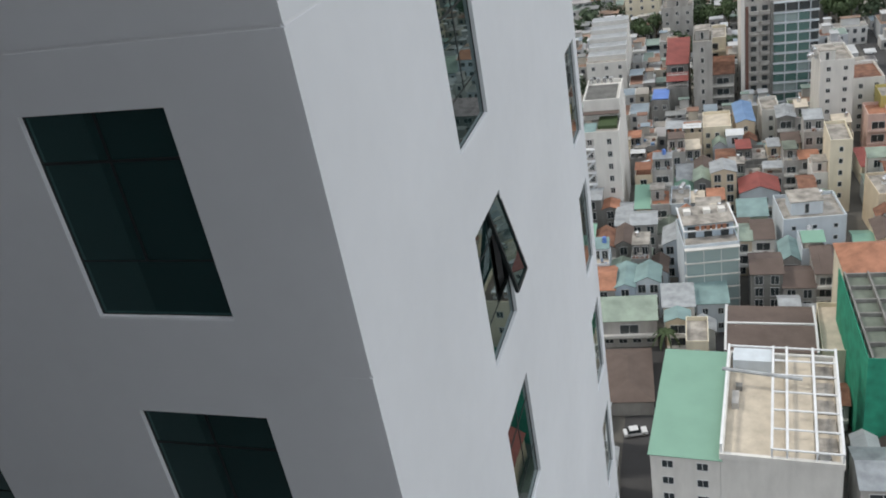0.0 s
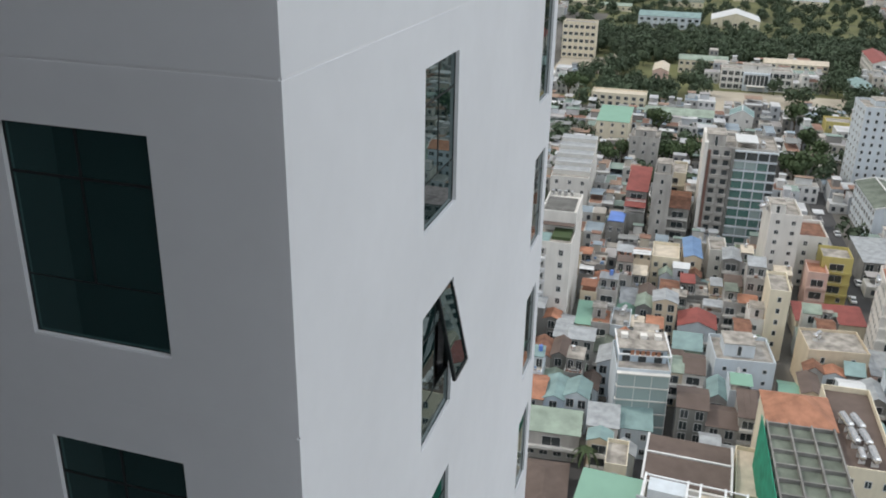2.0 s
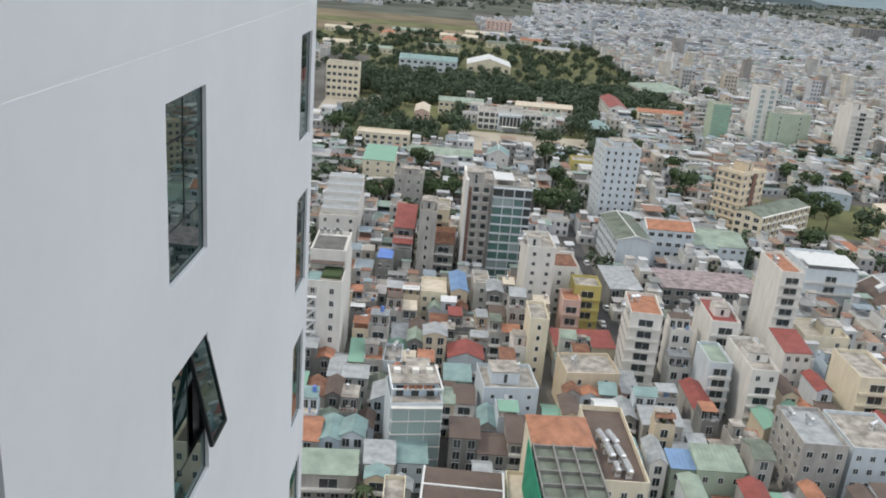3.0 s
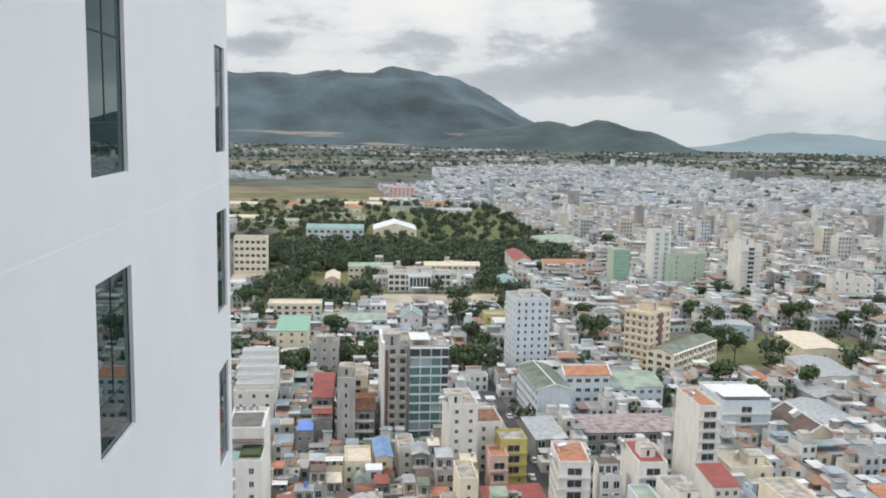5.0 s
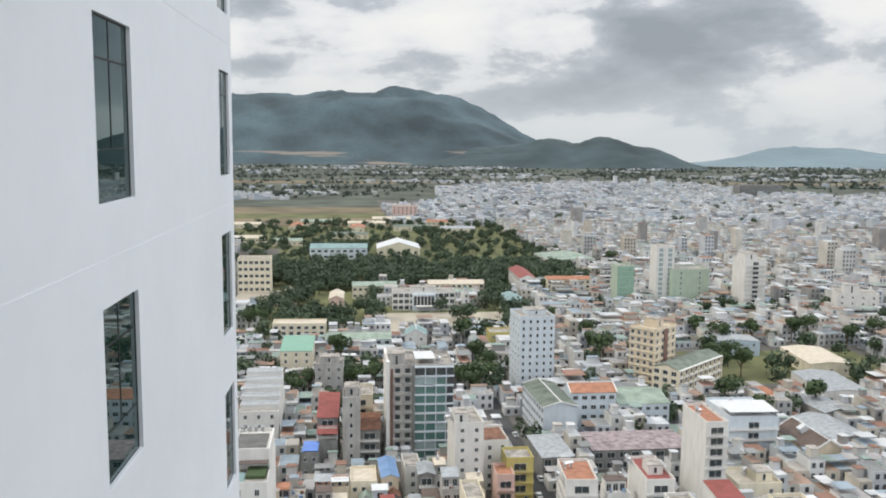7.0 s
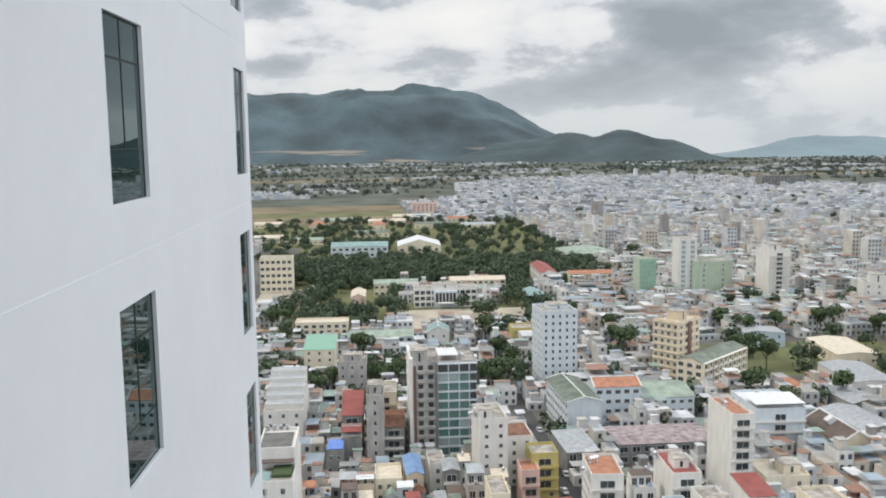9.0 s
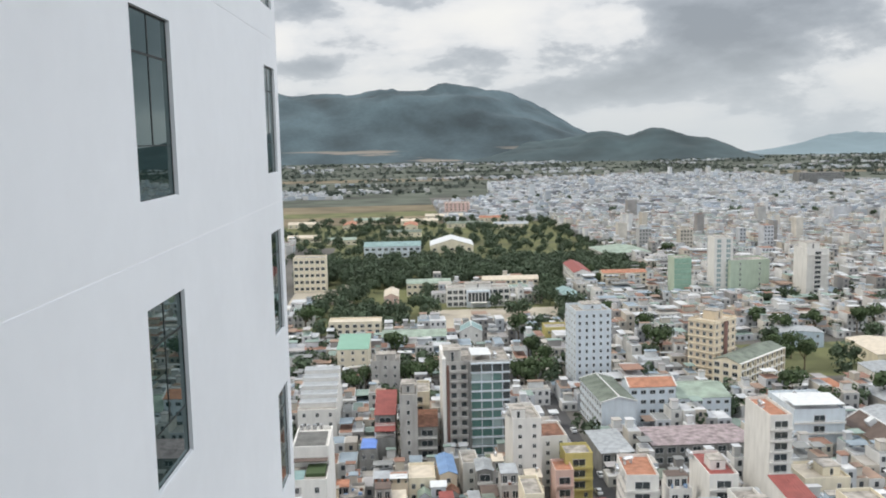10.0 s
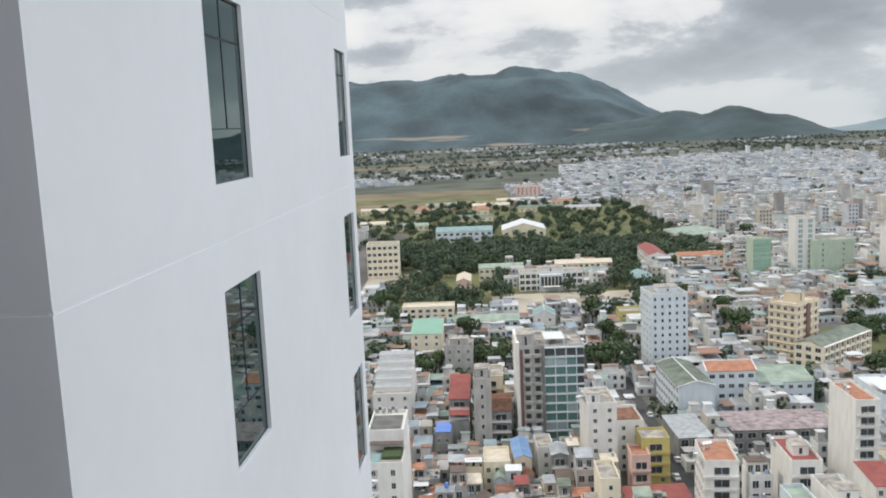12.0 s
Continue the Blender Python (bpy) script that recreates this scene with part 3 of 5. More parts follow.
def tower_wall(name, yaw, sign, length, holes, label, start=0.0):
    m = wall_frame(yaw, sign)
    ob = thing(name, m, label, "wall", kind="structure")
    me = storey_panel(length, holes, start=start).mesh("wall_panel", TOWER_PAINT)
    # recessed strip that shows in the joints
    filled = Shape().box(start + 0.02, 0.0006, -0.03, length - 0.02, 0.2, 0.03).mesh("joint", TOWER_PAINT)
    strip = Shape().box(start + 0.02, 0.004, -0.03, length - 0.02, 0.2, 0.03).mesh("joint", TOWER_JOINT)
    for k in FLOORS:
        z = JOINT_Z + STOREY * k
        if k == FLOORS[0]:
            part("plinth", Shape().box(start, 0, 0, length, 0.22, z), TOWER_PAINT, ob)
        part("wall_panel", me, None, ob, m=Matrix.Translation((0, 0, z)))
        part("joint", strip if k >= 0 else filled, None, ob, m=Matrix.Translation((0, 0, z)))
        for c, (a, b) in enumerate(holes):
            zb = z + TOP_Z - JOINT_Z + STOREY - WIN_H
            opened = name == "wall_east" and c == 0 and k == -2
            tower_window(ob, a, b, zb, opened)
    return ob, m


east, east_m = tower_wall("wall_east", YAW_R, 1, 12.84, [(3.645, 5.105), (11.305, 12.436)], "white painted tower facade with tinted windows and thin joints")
court, court_m = tower_wall("wall_court", YAW_L, -1, -0.004, [(-6.72, -5.16), (-2.765, -1.257)], "shaded white tower facade with dark windows", start=-9.2)

SASH_DROP, SASH_LEN, SASH_TURN = 0.02, 1.35, 12
# the top-hung sash that stands open in the east facade
sash = thing("awning_sash", east_m @ Matrix.Translation((4.46, 0.06, TOP_Z - STOREY - SASH_DROP)) @ Matrix.Rotation(radians(-SASH_TURN), 4, "X"), "tinted awning window sash standing open", "window sash")
part("sash_frame", Shape().box(0, -0.03, -SASH_LEN, 0.68, 0.02, -SASH_LEN + 0.05).box(0, -0.03, -0.05, 0.68, 0.02, 0).box(0, -0.03, -SASH_LEN + 0.05, 0.05, 0.02, -0.05).box(0.63, -0.03, -SASH_LEN + 0.05, 0.68, 0.02, -0.05), DARK_FRAME, sash)
part("pane", Shape().box(0.05, -0.012, -SASH_LEN + 0.05, 0.63, 0.005, -0.05), TOWER_GLASS, sash)

TOWER_TOP = JOINT_Z + STOREY * (FLOORS[-1] + 1)
# plain walls and roof that close the tower and the wing in which the camera stands
north = solid("wall_north", Shape().box(12.48, 0.23, 0, 12.69, 14, TOWER_TOP), TOWER_PAINT, "plain white end wall of the tower", "wall", "structure", east_m)
# near-black walls, a painted stand-in for the darkness of the rooms
part_dark = material("unlit_room_black", (0.03, 0.03, 0.03), 0.9, 0.3)
solid("inner_wall", Shape().box(0.8, 0.9, 0, 12.2, 1.0, TOWER_TOP - 0.3).box(0.8, 1.0, 0, 0.9, 9, TOWER_TOP - 0.3), part_dark, "near-black wall standing in for unlit rooms behind the glazing", "wall", "structure", east_m)
solid("inner_wall_court", Shape().box(-9.0, 0.9, 0, -1.2, 1.0, TOWER_TOP - 0.3), part_dark, "near-black wall standing in for unlit rooms behind the glazing", "wall", "structure", court_m)
solid("roof_tower", Shape().box(0.3, 0.3, TOWER_TOP - 0.25, 12.2, 14, TOWER_TOP - 0.02), ROOFS["slab"], "grey concrete roof of the tower", "roof", "structure", east_m)
# walls added out of view, sized and coloured grey to keep the recess dark
solid("wall_wing", Shape().box(-9.4, -8.05, 0, 7.0, -7.75, TOWER_TOP + 8), WING_SHADE_GREY, "unseen wing facade coloured grey to darken the recess", "wall", "structure", court_m)
solid("wall_court_end", Shape().box(-9.4, -7.74, 0, -9.21, 0.2, TOWER_TOP), WING_SHADE_GREY, "unseen wall closing the recess, coloured grey to darken it", "wall", "structure", court_m)

# ---- named buildings, from the foot of the tower outwards ----
# workshop with a green sheet roof beside a framed roof terrace
gp = spot(30.8, 93.6, -25)
building(gp, 9.8, 24.5, 16.0, "white", "lean", "green", floors=5, cols=2, win=(1.5, 1.3), rise=0.8, label="white block with a green sheet metal roof", name="office_block", category="building", panes=WIN_GLASS)
tp = gp @ Matrix.Translation((4.95 + 8.0, 0, 0))
terrace = building(tp, 16.0, 24.5, 16.0, "white", "flat", "tan", floors=5, cols=0, parapet=0.7, label="white block with a steel-framed roof terrace", name="terrace_block", category="building")
for k, x in enumerate((-7.9, -1.2, 0.8, 4.6, 7.9)):
    for y in (0.2, 8.0, 16.0, 24.3):
        part("post", Shape().box(x - 0.12, y - 0.12, 16.06, x + 0.12, y + 0.12, 18.6), WHITE_STEEL, terrace)
    part("beam", Shape().box(x - 0.18, 0.1, 18.6, x + 0.18, 24.4, 18.95), WHITE_STEEL, terrace)
for y in (0.3, 4.6, 8.8, 13.0, 17.2, 20.8, 24.2):
    part("beam", Shape().box(-1.0 if y < 24 else -7.7, y - 0.13, 18.61, 7.7, y + 0.13, 18.8), WHITE_STEEL, terrace)
part("pipe", Shape().tube((-8.6, 17.5, 19.0), (3.0, 16.0, 19.0), 0.3, 0.3, 8), ROOFS["zinc"], terrace, "pale blue sheet metal duct")
part("rim", Shape().ring(-8.15, -0.15, 16.4, 8.15, 24.65, 17.35, 0.55), WALLS["white"], terrace)
part("stair_house", Shape().box(-7.2, 20.6, 16.06, -1.4, 24.0, 18.5), WALLS["cool"], terrace)
part("plant_box", Shape().box(-7.0, 11.4, 16.06, -6.0, 14.6, 17.2), WALLS["grey"], terrace)
part("plant_box", Shape().box(-6.6, 15.8, 16.06, -5.6, 16.8, 17.0), WALLS["dark"], terrace)
part("walkway", Shape().box(1.0, 0.4, 16.06, 4.3, 24.0, 17.2), ROOFS["tan"], terrace)
part("blower", Shape().tube((5.6, 1.6, 16.06), (5.6, 1.6, 17.0), 0.9, 0.9, 14), WALLS["dark"], terrace, "dark round roof ventilator")
for k in range(5):
    part("skylight", Shape().box(5.0, 3.2 + 4.2 * k, 16.06, 7.4, 6.0 + 4.2 * k, 16.5), ROOFS["slab"], terrace)

# brown-roofed hall behind the terrace
building(spot(55.4, 119.3, -23), 14.5, 14.0, 11.0, "cream", "cross", "brown", cols=0, rise=0.9, label="cream hall with a flat brown sheet roof and white verges", name="hall", category="building", seams=True, verge=True)
building(spot(67.6, 115.4, -23), 9.0, 15.0, 10.0, "cream", "flat", "tan", cols=0, label="cream annex with a bare roof slab", name="annex", category="building")
building(spot(45.0, 126.6, -20), 4.0, 8.0, 10.0, "cream", "flat", "slab", cols=1, label="narrow cream stair house", name="annex", category="building")
building(spot(30.9, 123.2, -16), 8.5, 16.0, 3.2, "grey", "hip", "brown", cols=0, rise=1.6, label="low shed with a grey-brown hipped roof", name="shed", category="shed")
building(spot(37.2, 143.6, -17), 11.0, 7.0, 6.4, "grey", "lean", "palegreen", floors=2, cols=4, win=(1.6, 1.0), rise=1.2, label="two-storey house with a green lean-to roof", balcony=(1,))
building(spot(47.2, 142.6, -17), 6.0, 7.0, 8.0, "white", "lean", "zinc", floors=2, cols=2, rise=1.0, label="white house with a zinc roof")
building(spot(54.2, 142.8, -17), 6.0, 9.0, 7.0, "cool", "lean", "teal", floors=2, cols=2, rise=0.8, label="bluish house with a teal awning roof")

# small hotel with a glazed front
hm = spot(57.1, 150.4, -12)
hotel = building(hm, 11.0, 12.0, 15.6, "cool", "flat", "slab", floors=5, cols=0, label="pale blue hotel with a curved glazed front", name="hotel", category="hotel", parapet=0.6)
for k in range(5):
    z = 0.3 + k * 3.06
    bay = part("glass_bay", Shape().box(-5.2, -0.9, z, 5.2, -0.02, z + 2.8), PALE_GLASS, hotel)
    part("ledge", Shape().box(-5.4, -1.1, z + 2.8, 5.4, -0.01, z + 3.02), WALLS["white"], bay)
    for x in (-5.2, -1.7, 1.7, 5.2):
        part("mullion", Shape().box(x - 0.06, -0.96, z, x + 0.06, -0.9, z + 2.8), FRAME_WHITE, bay)
part("pavilion", Shape().box(-5.0, 4.0, 15.66, 5.0, 11.5, 19.0), WALLS["blue"], hotel)
part("pavilion_roof", Shape().box(-5.0, 3.2, 19.0, 5.0, 11.5, 19.12), ROOFS["slab"], hotel)
for x in (-3.6, 0.4, 3.4):
    part("roof_vent", Shape().box(x - 0.7, 7.5, 19.12, x + 0.7, 9.0, 20.0), WALLS["white"], hotel)
for x in (-3.3, 0, 3.3):
    part("terrace_door", Shape().box(x - 0.8, 3.93, 15.7, x + 0.8, 4.02, 18.2), WIN_GLASS, hotel)
part("frame", Shape().box(-5.4, 0.3, 19.0, -5.1, 11.6, 19.3).box(5.1, 0.3, 19.0, 5.4, 11.6, 19.3).box(-5.1, 0.3, 19.0, 5.1, 0.6, 19.3).box(-5.4, 0.3, 15.6, -5.15, 0.55, 19.0).box(5.15, 0.3, 15.6, 5.4, 0.55, 19.0), WHITE_STEEL, hotel)
sign = Shape()
for k in range(6):
    sign.box(-3.0 + k * 1.05, 0.2, 19.3, -3.0 + k * 1.05 + 0.75, 0.3, 20.3)
part("sign", sign, ROOFS["terracotta"], hotel, "red sign letters as plain bars")

building(spot(83.1, 159.0, -14), 12.8, 12.0, 11.5, "cool", "flat", "slab", floors=4, cols=3, win=(0.8, 0.9), stair=(-1.0, 3.0, 6.5, 6.0, 3.2), label="bluish white house with a white stair block")
building(spot(46.5, 193.8, -20), 9.4, 26.0, 26.0, "white", "flat", "slab", floors=8, cols=2, side=0, win=(1.0, 1.4), label="tall narrow white house with fire stairs on its front", name="town_house", category="house", parapet=1.0)
tall = bpy.data.objects["town_house"]
for k in range(7):
    fl = part("stair_flight", Shape().bar((-4.3, -0.8, 1.5 + 3.1 * k), (-1.4, -0.8, 4.2 + 3.1 * k), 0.42), WHITE_STEEL, tall)
    part("landing", Shape().box(-4.5, -1.4, 4.2 + 3.1 * k, -1.2, -0.02, 4.35 + 3.1 * k), WHITE_STEEL, tall)
# grey panel laid on the white wall as painted shade behind the flights
part("stair_recess", Shape().box(-4.4, -0.03, 1.0, -1.3, -0.004, 25.2), WALLS["grey"], tall, "thin grey panel standing in for shade behind the fire stairs")
part("stair_post", Shape().box(-4.6, -1.45, 0, -4.45, -1.3, 24).box(-1.35, -1.45, 0, -1.2, -1.3, 24), WHITE_STEEL, tall)
part("rear_block", Shape().box(-4.5, 10.6, 26.0, 4.5, 25.9, 30.4), WALLS["white"], tall)
for k in range(14):
    part("louver", Shape().bar((-4.0, 11.2 + 0.85 * k, 30.9), (3.6, 11.2 + 0.85 * k, 30.9), 0.34), WALLS["dark"], tall)
part("louver_frame", Shape().ring(-4.5, 10.6, 30.4, 4.5, 25.9, 31.3, 0.3), WALLS["white"], tall)
for k in range(4):
    part("roof_tank", Shape().tube((-3.4 + 1.7 * k, 24.2, 31.0), (-3.4 + 1.7 * k, 24.2, 32.4), 0.55, 0.55, 10), STEEL, tall)
part("terrace_shade", Shape().box(-4.3, 8.2, 28.2, 4.3, 10.5, 28.4), ROOFS["brown"], tall)
part("roof_pool", Shape().box(-4.2, 2.0, 26.06, -1.0, 8.0, 26.3), ROOFS["teal"], tall)
part("roof_garden", Shape().box(-0.6, 4.0, 26.06, 4.0, 10.5, 26.9), LEAF, tall)

# building under repair, wrapped in netting
nm = spot(68.0, 99.0, -19)
wrap = building(nm, 11.6, 25.5, 19.6, "grey", "flat", "moss", floors=6, cols=0, label="concrete frame wrapped in green safety netting", name="building_site", category="building", parapet=0)
part("safety_net", Shape().box(-6.5, -0.6, 0, -6.4, 26.0, 21.0), NET_GREEN, wrap, "green woven safety net")
part("safety_net", Shape().box(-6.4, -0.6, 0, 5.9, -0.5, 21.0), NET_GREEN, wrap, "green woven safety net")
for k in range(4):
    part("upstand", Shape().box(-5.8 + 3.75 * k, 0.2, 19.66, -5.5 + 3.75 * k, 25.3, 20.6), WALLS["dark"], wrap)
for k in range(7):
    part("upstand", Shape().box(-5.45, 0.2 + 4.1 * k, 19.66, 5.4, 0.5 + 4.1 * k, 20.4), WALLS["dark"], wrap)
for k in range(9):
    part("scaffold_pole", Shape().tube((-6.3, 0.2 + 3.1 * k, 0), (-6.3, 0.2 + 3.1 * k, 21.4), 0.05, 0.05, 6), WALLS["grey"], wrap)
building(spot(76.6, 122.8, -18), 11.6, 11.0, 20.0, "cream", "hip", "terracotta", floors=6, cols=4, rise=3.0, label="cream house with an orange hipped tile roof")

# roof with silver tanks
tankm = spot(83.0, 111.2, -20)
building(tankm, 8.6, 27.0, 18.0, "cream", "flat", "brown", floors=5, cols=3, side=6, label="cream block with steel water tanks on its roof", name="apartment_house", category="building", parapet=1.2)
for k in range(6):
    put_tank(tankm @ Matrix.Translation((-0.9 + 1.9 * (k % 2) - 0.5 * (k // 2), 4.0 + 5.0 * (k // 2), 18.07)) @ Matrix.Rotation(radians(90 + 3 * k), 4, "Z") @ Matrix.Diagonal((1.45, 1.15, 1.15, 1)))

building(spot(124.7, 170.4, -25), 8.0, 14.5, 22.0, "white", "flat", "terracotta", floors=7, cols=2, side=5, balcony=(1, 2, 3, 4, 5, 6), label="white apartment house with balconies and an orange roof terrace", name="apartment_house", category="building")
building(spot(148.0, 168.0, -22), 7.5, 17.0, 19.0, "white", "flat", "red", floors=6, cols=2, side=0, balcony=(1, 2, 3, 4, 5), label="tall white house with a blank side wall", stair=(0, 5, 4, 5, 2.6))
building(spot(106.8, 162.9, -14), 13.2, 11.0, 11.0, "beige", "flat", "slab", floors=3, cols=2, win=(0.8, 1.4), label="beige house with a curved rooftop", parapet=0.7)
building(spot(119.8, 188.9, -16), 17.0, 9.0, 5.0, "cream", "lean", "red", floors=1, cols=4, rise=1.2, label="long low house with a red sheet roof", seams=True)
building(spot(174.8, 176.4, -20), 6.2, 17.4, 28.2, "white", "flat", "terracotta", floors=9, cols=2, side=0, win=(0.8, 1.0), balcony=(2, 3, 4, 5, 6, 7, 8), label="tall white block with a blank flank wall", name="apartment_house", category="building")

# the glazed hotel and its neighbours
gm = spot(116.4, 248.0, -20)
gt = building(gm, 21.6, 18.0, 33.8, "grey", "flat", "slab", floors=11, cols=0, label="grey hotel tower with rows of green glazing", name="hotel_tower", category="building", parapet=1.0, stair=(-7.5, 2.0, 5.5, 8.0, 4.0))
part("fin_wall", Shape().box(-11.0, -1.0, 0, -9.9, 18.0, 36.0), WALLS["white"], gt)
for k in range(11):
    z = 0.4 + k * 3.07
    for a, b in ((-1.6, 4.9), (5.3, 8.2), (8.6, 10.7)):
        part("window_band", Shape().box(a, -0.25, z + 0.2, b, -0.02, z + 2.62), (WIN_GLASS if b > 9 or k == 10 else PALE_GLASS if (k * 5 + int(b)) % 7 == 0 else GREEN_GLASS), gt)
    part("floor_band", Shape().box(-1.8, -0.9, z + 2.62, 10.8, -0.01, z + 3.04), WALLS["cool"], gt)
    for a in (1.6, 5.1, 8.4):
        part("mullion", Shape().box(a - 0.14, -0.6, z + 0.02, a + 0.14, -0.02, z + 2.62), WALLS["cool"], gt)
    for a in (-8.6, -5.4):
        bl = part("balcony", Shape().box(a, -1.0, z, a + 2.6, -0.01, z + 0.9), WALLS["grey"], gt)
        part("balcony_door", Shape().box(a + 0.5, -0.06, z + 0.9, a + 2.1, 0.02, z + 2.4), WIN_GLASS, bl)
part("pier", Shape().box(-2.6, -0.9, 0, -1.9, -0.01, 34.6), WALLS["dark"], gt)
part("pier", Shape().box(-9.6, -0.5, 0, -8.8, -0.01, 33.5), WALLS["brown"], gt, "dark red tiled pier")
part("roof_sheet", Shape().box(-1.5, 2.0, 36.0, 5.0, 12.0, 36.2).box(-1.4, 2.1, 33.86, -1.2, 2.3, 36.0).box(4.7, 2.1, 33.86, 4.9, 2.3, 36.0).box(-1.4, 11.7, 33.86, -1.2, 11.9, 36.0).box(4.7, 11.7, 33.86, 4.9, 11.9, 36.0), ROOFS["white"], gt)

building(spot(117.4, 216.0, -18), 8.4, 15.0, 24.0, "white", "flat", "slab", floors=8, cols=2, win=(1.0, 1.1), label="slim white house with small square windows", name="apartment_house", category="building", stair=(-2.2, 2, 4.0, 5, 3.0))
building(spot(128.0, 222.5, -18), 12.0, 14.0, 15.0, "white", "flat", "rust", floors=5, cols=3, label="white house with a rusty roof terrace")
building(spot(196.5, 303.0, -17), 15.0, 18.0, 33.0, "cool", "flat", "slab", floors=11, cols=5, side=4, win=(0.9, 1.3), label="tall white hotel with small dark windows", name="hotel_tower", category="building", stair=(1.0, 6.0, 8.0, 8.0, 2.2))
# long block with a green gable roof, and its neighbours along the street
building(spot(172.0, 249.0, -18), 12.5, 31.0, 13.0, "cool", "gable", "moss", floors=4, cols=0, side=9, win=(1.6, 1.6), rise=1.8, label="pale blue school block with a mossy green gable roof", name="school_block", category="building", seams=True, verge=True)
# dark wall colour stands in for the shaded opening below the canopy
building(spot(152.0, 220.5, -16), 10.5, 18.0, 7.4, "dark", "lean", "zinc", floors=2, cols=3, win=(2.2, 2.6), rise=1.2, seams=True, label="shop front coloured dark as the shaded opening under a white sheet canopy roof", name="shop", category="building", panes=WIN_GLASS, parapet=0.2)
building(spot(190.3, 254.5, -21), 17.0, 12.0, 14.5, "cool", "cross", "terracotta", floors=4, cols=5, win=(1.9, 1.4), rise=2.2, label="pale blue block with an orange tile roof", name="school_block", category="building", verge=True)
building(spot(208.0, 247.2, -20), 19.5, 22.0, 10.0, "cool", "cross", "palegreen", floors=3, cols=6, win=(1.5, 1.2), rise=2.5, label="pale blue hall with a faded green roof", name="school_block", category="building", seams=True)
building(spot(181.9, 216.5, -20), 33.0, 18.0, 6.7, "dark", "cross", "mauve", floors=2, cols=8, win=(2.6, 1.8), rise=0.8, label="long dark market hall with a rusty pinkish roof", name="market_hall", category="building", seams=True)
building(spot(254.4, 290.2, 19), 17.5, 12.5, 26.0, "beige", "flat", "tan", floors=8, cols=4, side=4, win=(1.4, 1.5), label="beige apartment tower with cornices", name="apartment_tower", category="building", stair=(0, 3, 6, 6, 4))
building(spot(262.0, 276.1, 20), 38.0, 12.0, 13.0, "cream", "cross", "moss", floors=4, cols=9, side=3, win=(2.2, 1.7), rise=2.0, label="cream four-storey block with deep loggias", name="apartment_block", category="building")
beige = bpy.data.objects["apartment_tower"]
for k in range(1, 9):
    part("cornice", Shape().box(-9.0, -0.35, 3.25 * k - 0.15, 9.0, -0.002, 3.25 * k + 0.15), WALLS["cream"], beige)
    part("cornice", Shape().box(-9.1, -0.35, 3.25 * k - 0.15, -8.752, 12.6, 3.25 * k + 0.15), WALLS["cream"], beige)
part("pier", Shape().box(-1.4, -0.5, 0, 1.4, -0.36, 26.0), WALLS["brown"], beige, "brown vertical facade strip")
loggia = bpy.data.objects["apartment_block"]
for k in range(1, 5):
    part("ledge", Shape().box(-19.2, -0.9, 3.25 * k - 0.2, 19.2, -0.002, 3.25 * k + 0.2), WALLS["white"], loggia)
for k in range(10):
    part("pier", Shape().box(-19.0 + 4.22 * k - 0.25, -0.85, 0, -19.0 + 4.22 * k + 0.25, -0.004, 12.8), WALLS["cream"], loggia)
building(spot(221.3, 206.8, -22), 17.0, 22.0, 14.5, "cool", "flat", "white", floors=4, cols=6, side=4, win=(1.6, 1.6), label="bluish office block with white roof sheets", name="office_block", category="building", balcony=(1, 2, 3), canopy="white")
building(spot(188.0, 172.0, -20), 13.0, 13.0, 9.5, "cream", "flat", "tan", floors=3, cols=2, side=3, label="cream house with rooftop terraces", stair=(2.5, 3, 5, 6, 2.8))
building(spot(236.2, 188.6, -20), 12.0, 24.0, 6.5, "beige", "gable", "brown", floors=1, cols=3, rise=4.0, label="large hall with a dark brown gable roof", name="hall", category="building", seams=True, verge=True)
part("skylight", Shape().bar((-3.4, 13.0, 9.3), (-1.0, 13.0, 10.9), 2.4), ROOFS["white"], bpy.data.objects["hall.001"])
building(spot(257.5, 196.0, -16), 15.0, 26.0, 5.5, "grey", "gable", "zinc", floors=1, cols=2, rise=1.4, label="workshop with striped zinc roofing", name="workshop", category="building", seams=True)
building(spot(279.0, 219.0, -16), 13.0, 20.0, 5.5, "grey", "gable", "zinc", floors=1, cols=2, rise=1.4, label="workshop with striped zinc roofing", name="workshop", category="building", seams=True)
building(spot(273.4, 250.4, -20), 13.0, 11.0, 4.0, "beige", "hip", "terracotta", floors=1, cols=3, rise=3.2, label="bungalow with an orange hipped roof")
building(spot(303.5, 235.6, -25), 19.0, 32.0, 6.0, "white", "gable", "zinc", floors=1, cols=3, rise=1.0, seams=True, label="white warehouse with a pale ribbed roof", name="warehouse", category="building")
building(spot(336.0, 270.0, -25), 20.0, 34.0, 6.0, "cream", "gable", "tan", floors=1, cols=3, rise=1.0, label="cream warehouse with a weathered tan roof", name="warehouse", category="building")
building(spot(325.0, 318.0, -25), 24.0, 14.0, 7.5, "blue", "gable", "zinc", floors=2, cols=4, rise=1.0, label="pale blue warehouse with a zinc roof", name="warehouse", category="building")
# left of the glazed hotel, looking down between the tower and it
redhouse = building(spot(87.3, 254.8, -22), 6.4, 16.0, 19.0, "dark", "lean", "red", floors=6, cols=2, rise=3.4, label="narrow dark house with red roofs in steps", balcony=(1, 2, 3, 4, 5), win=(1.4, 1.6))
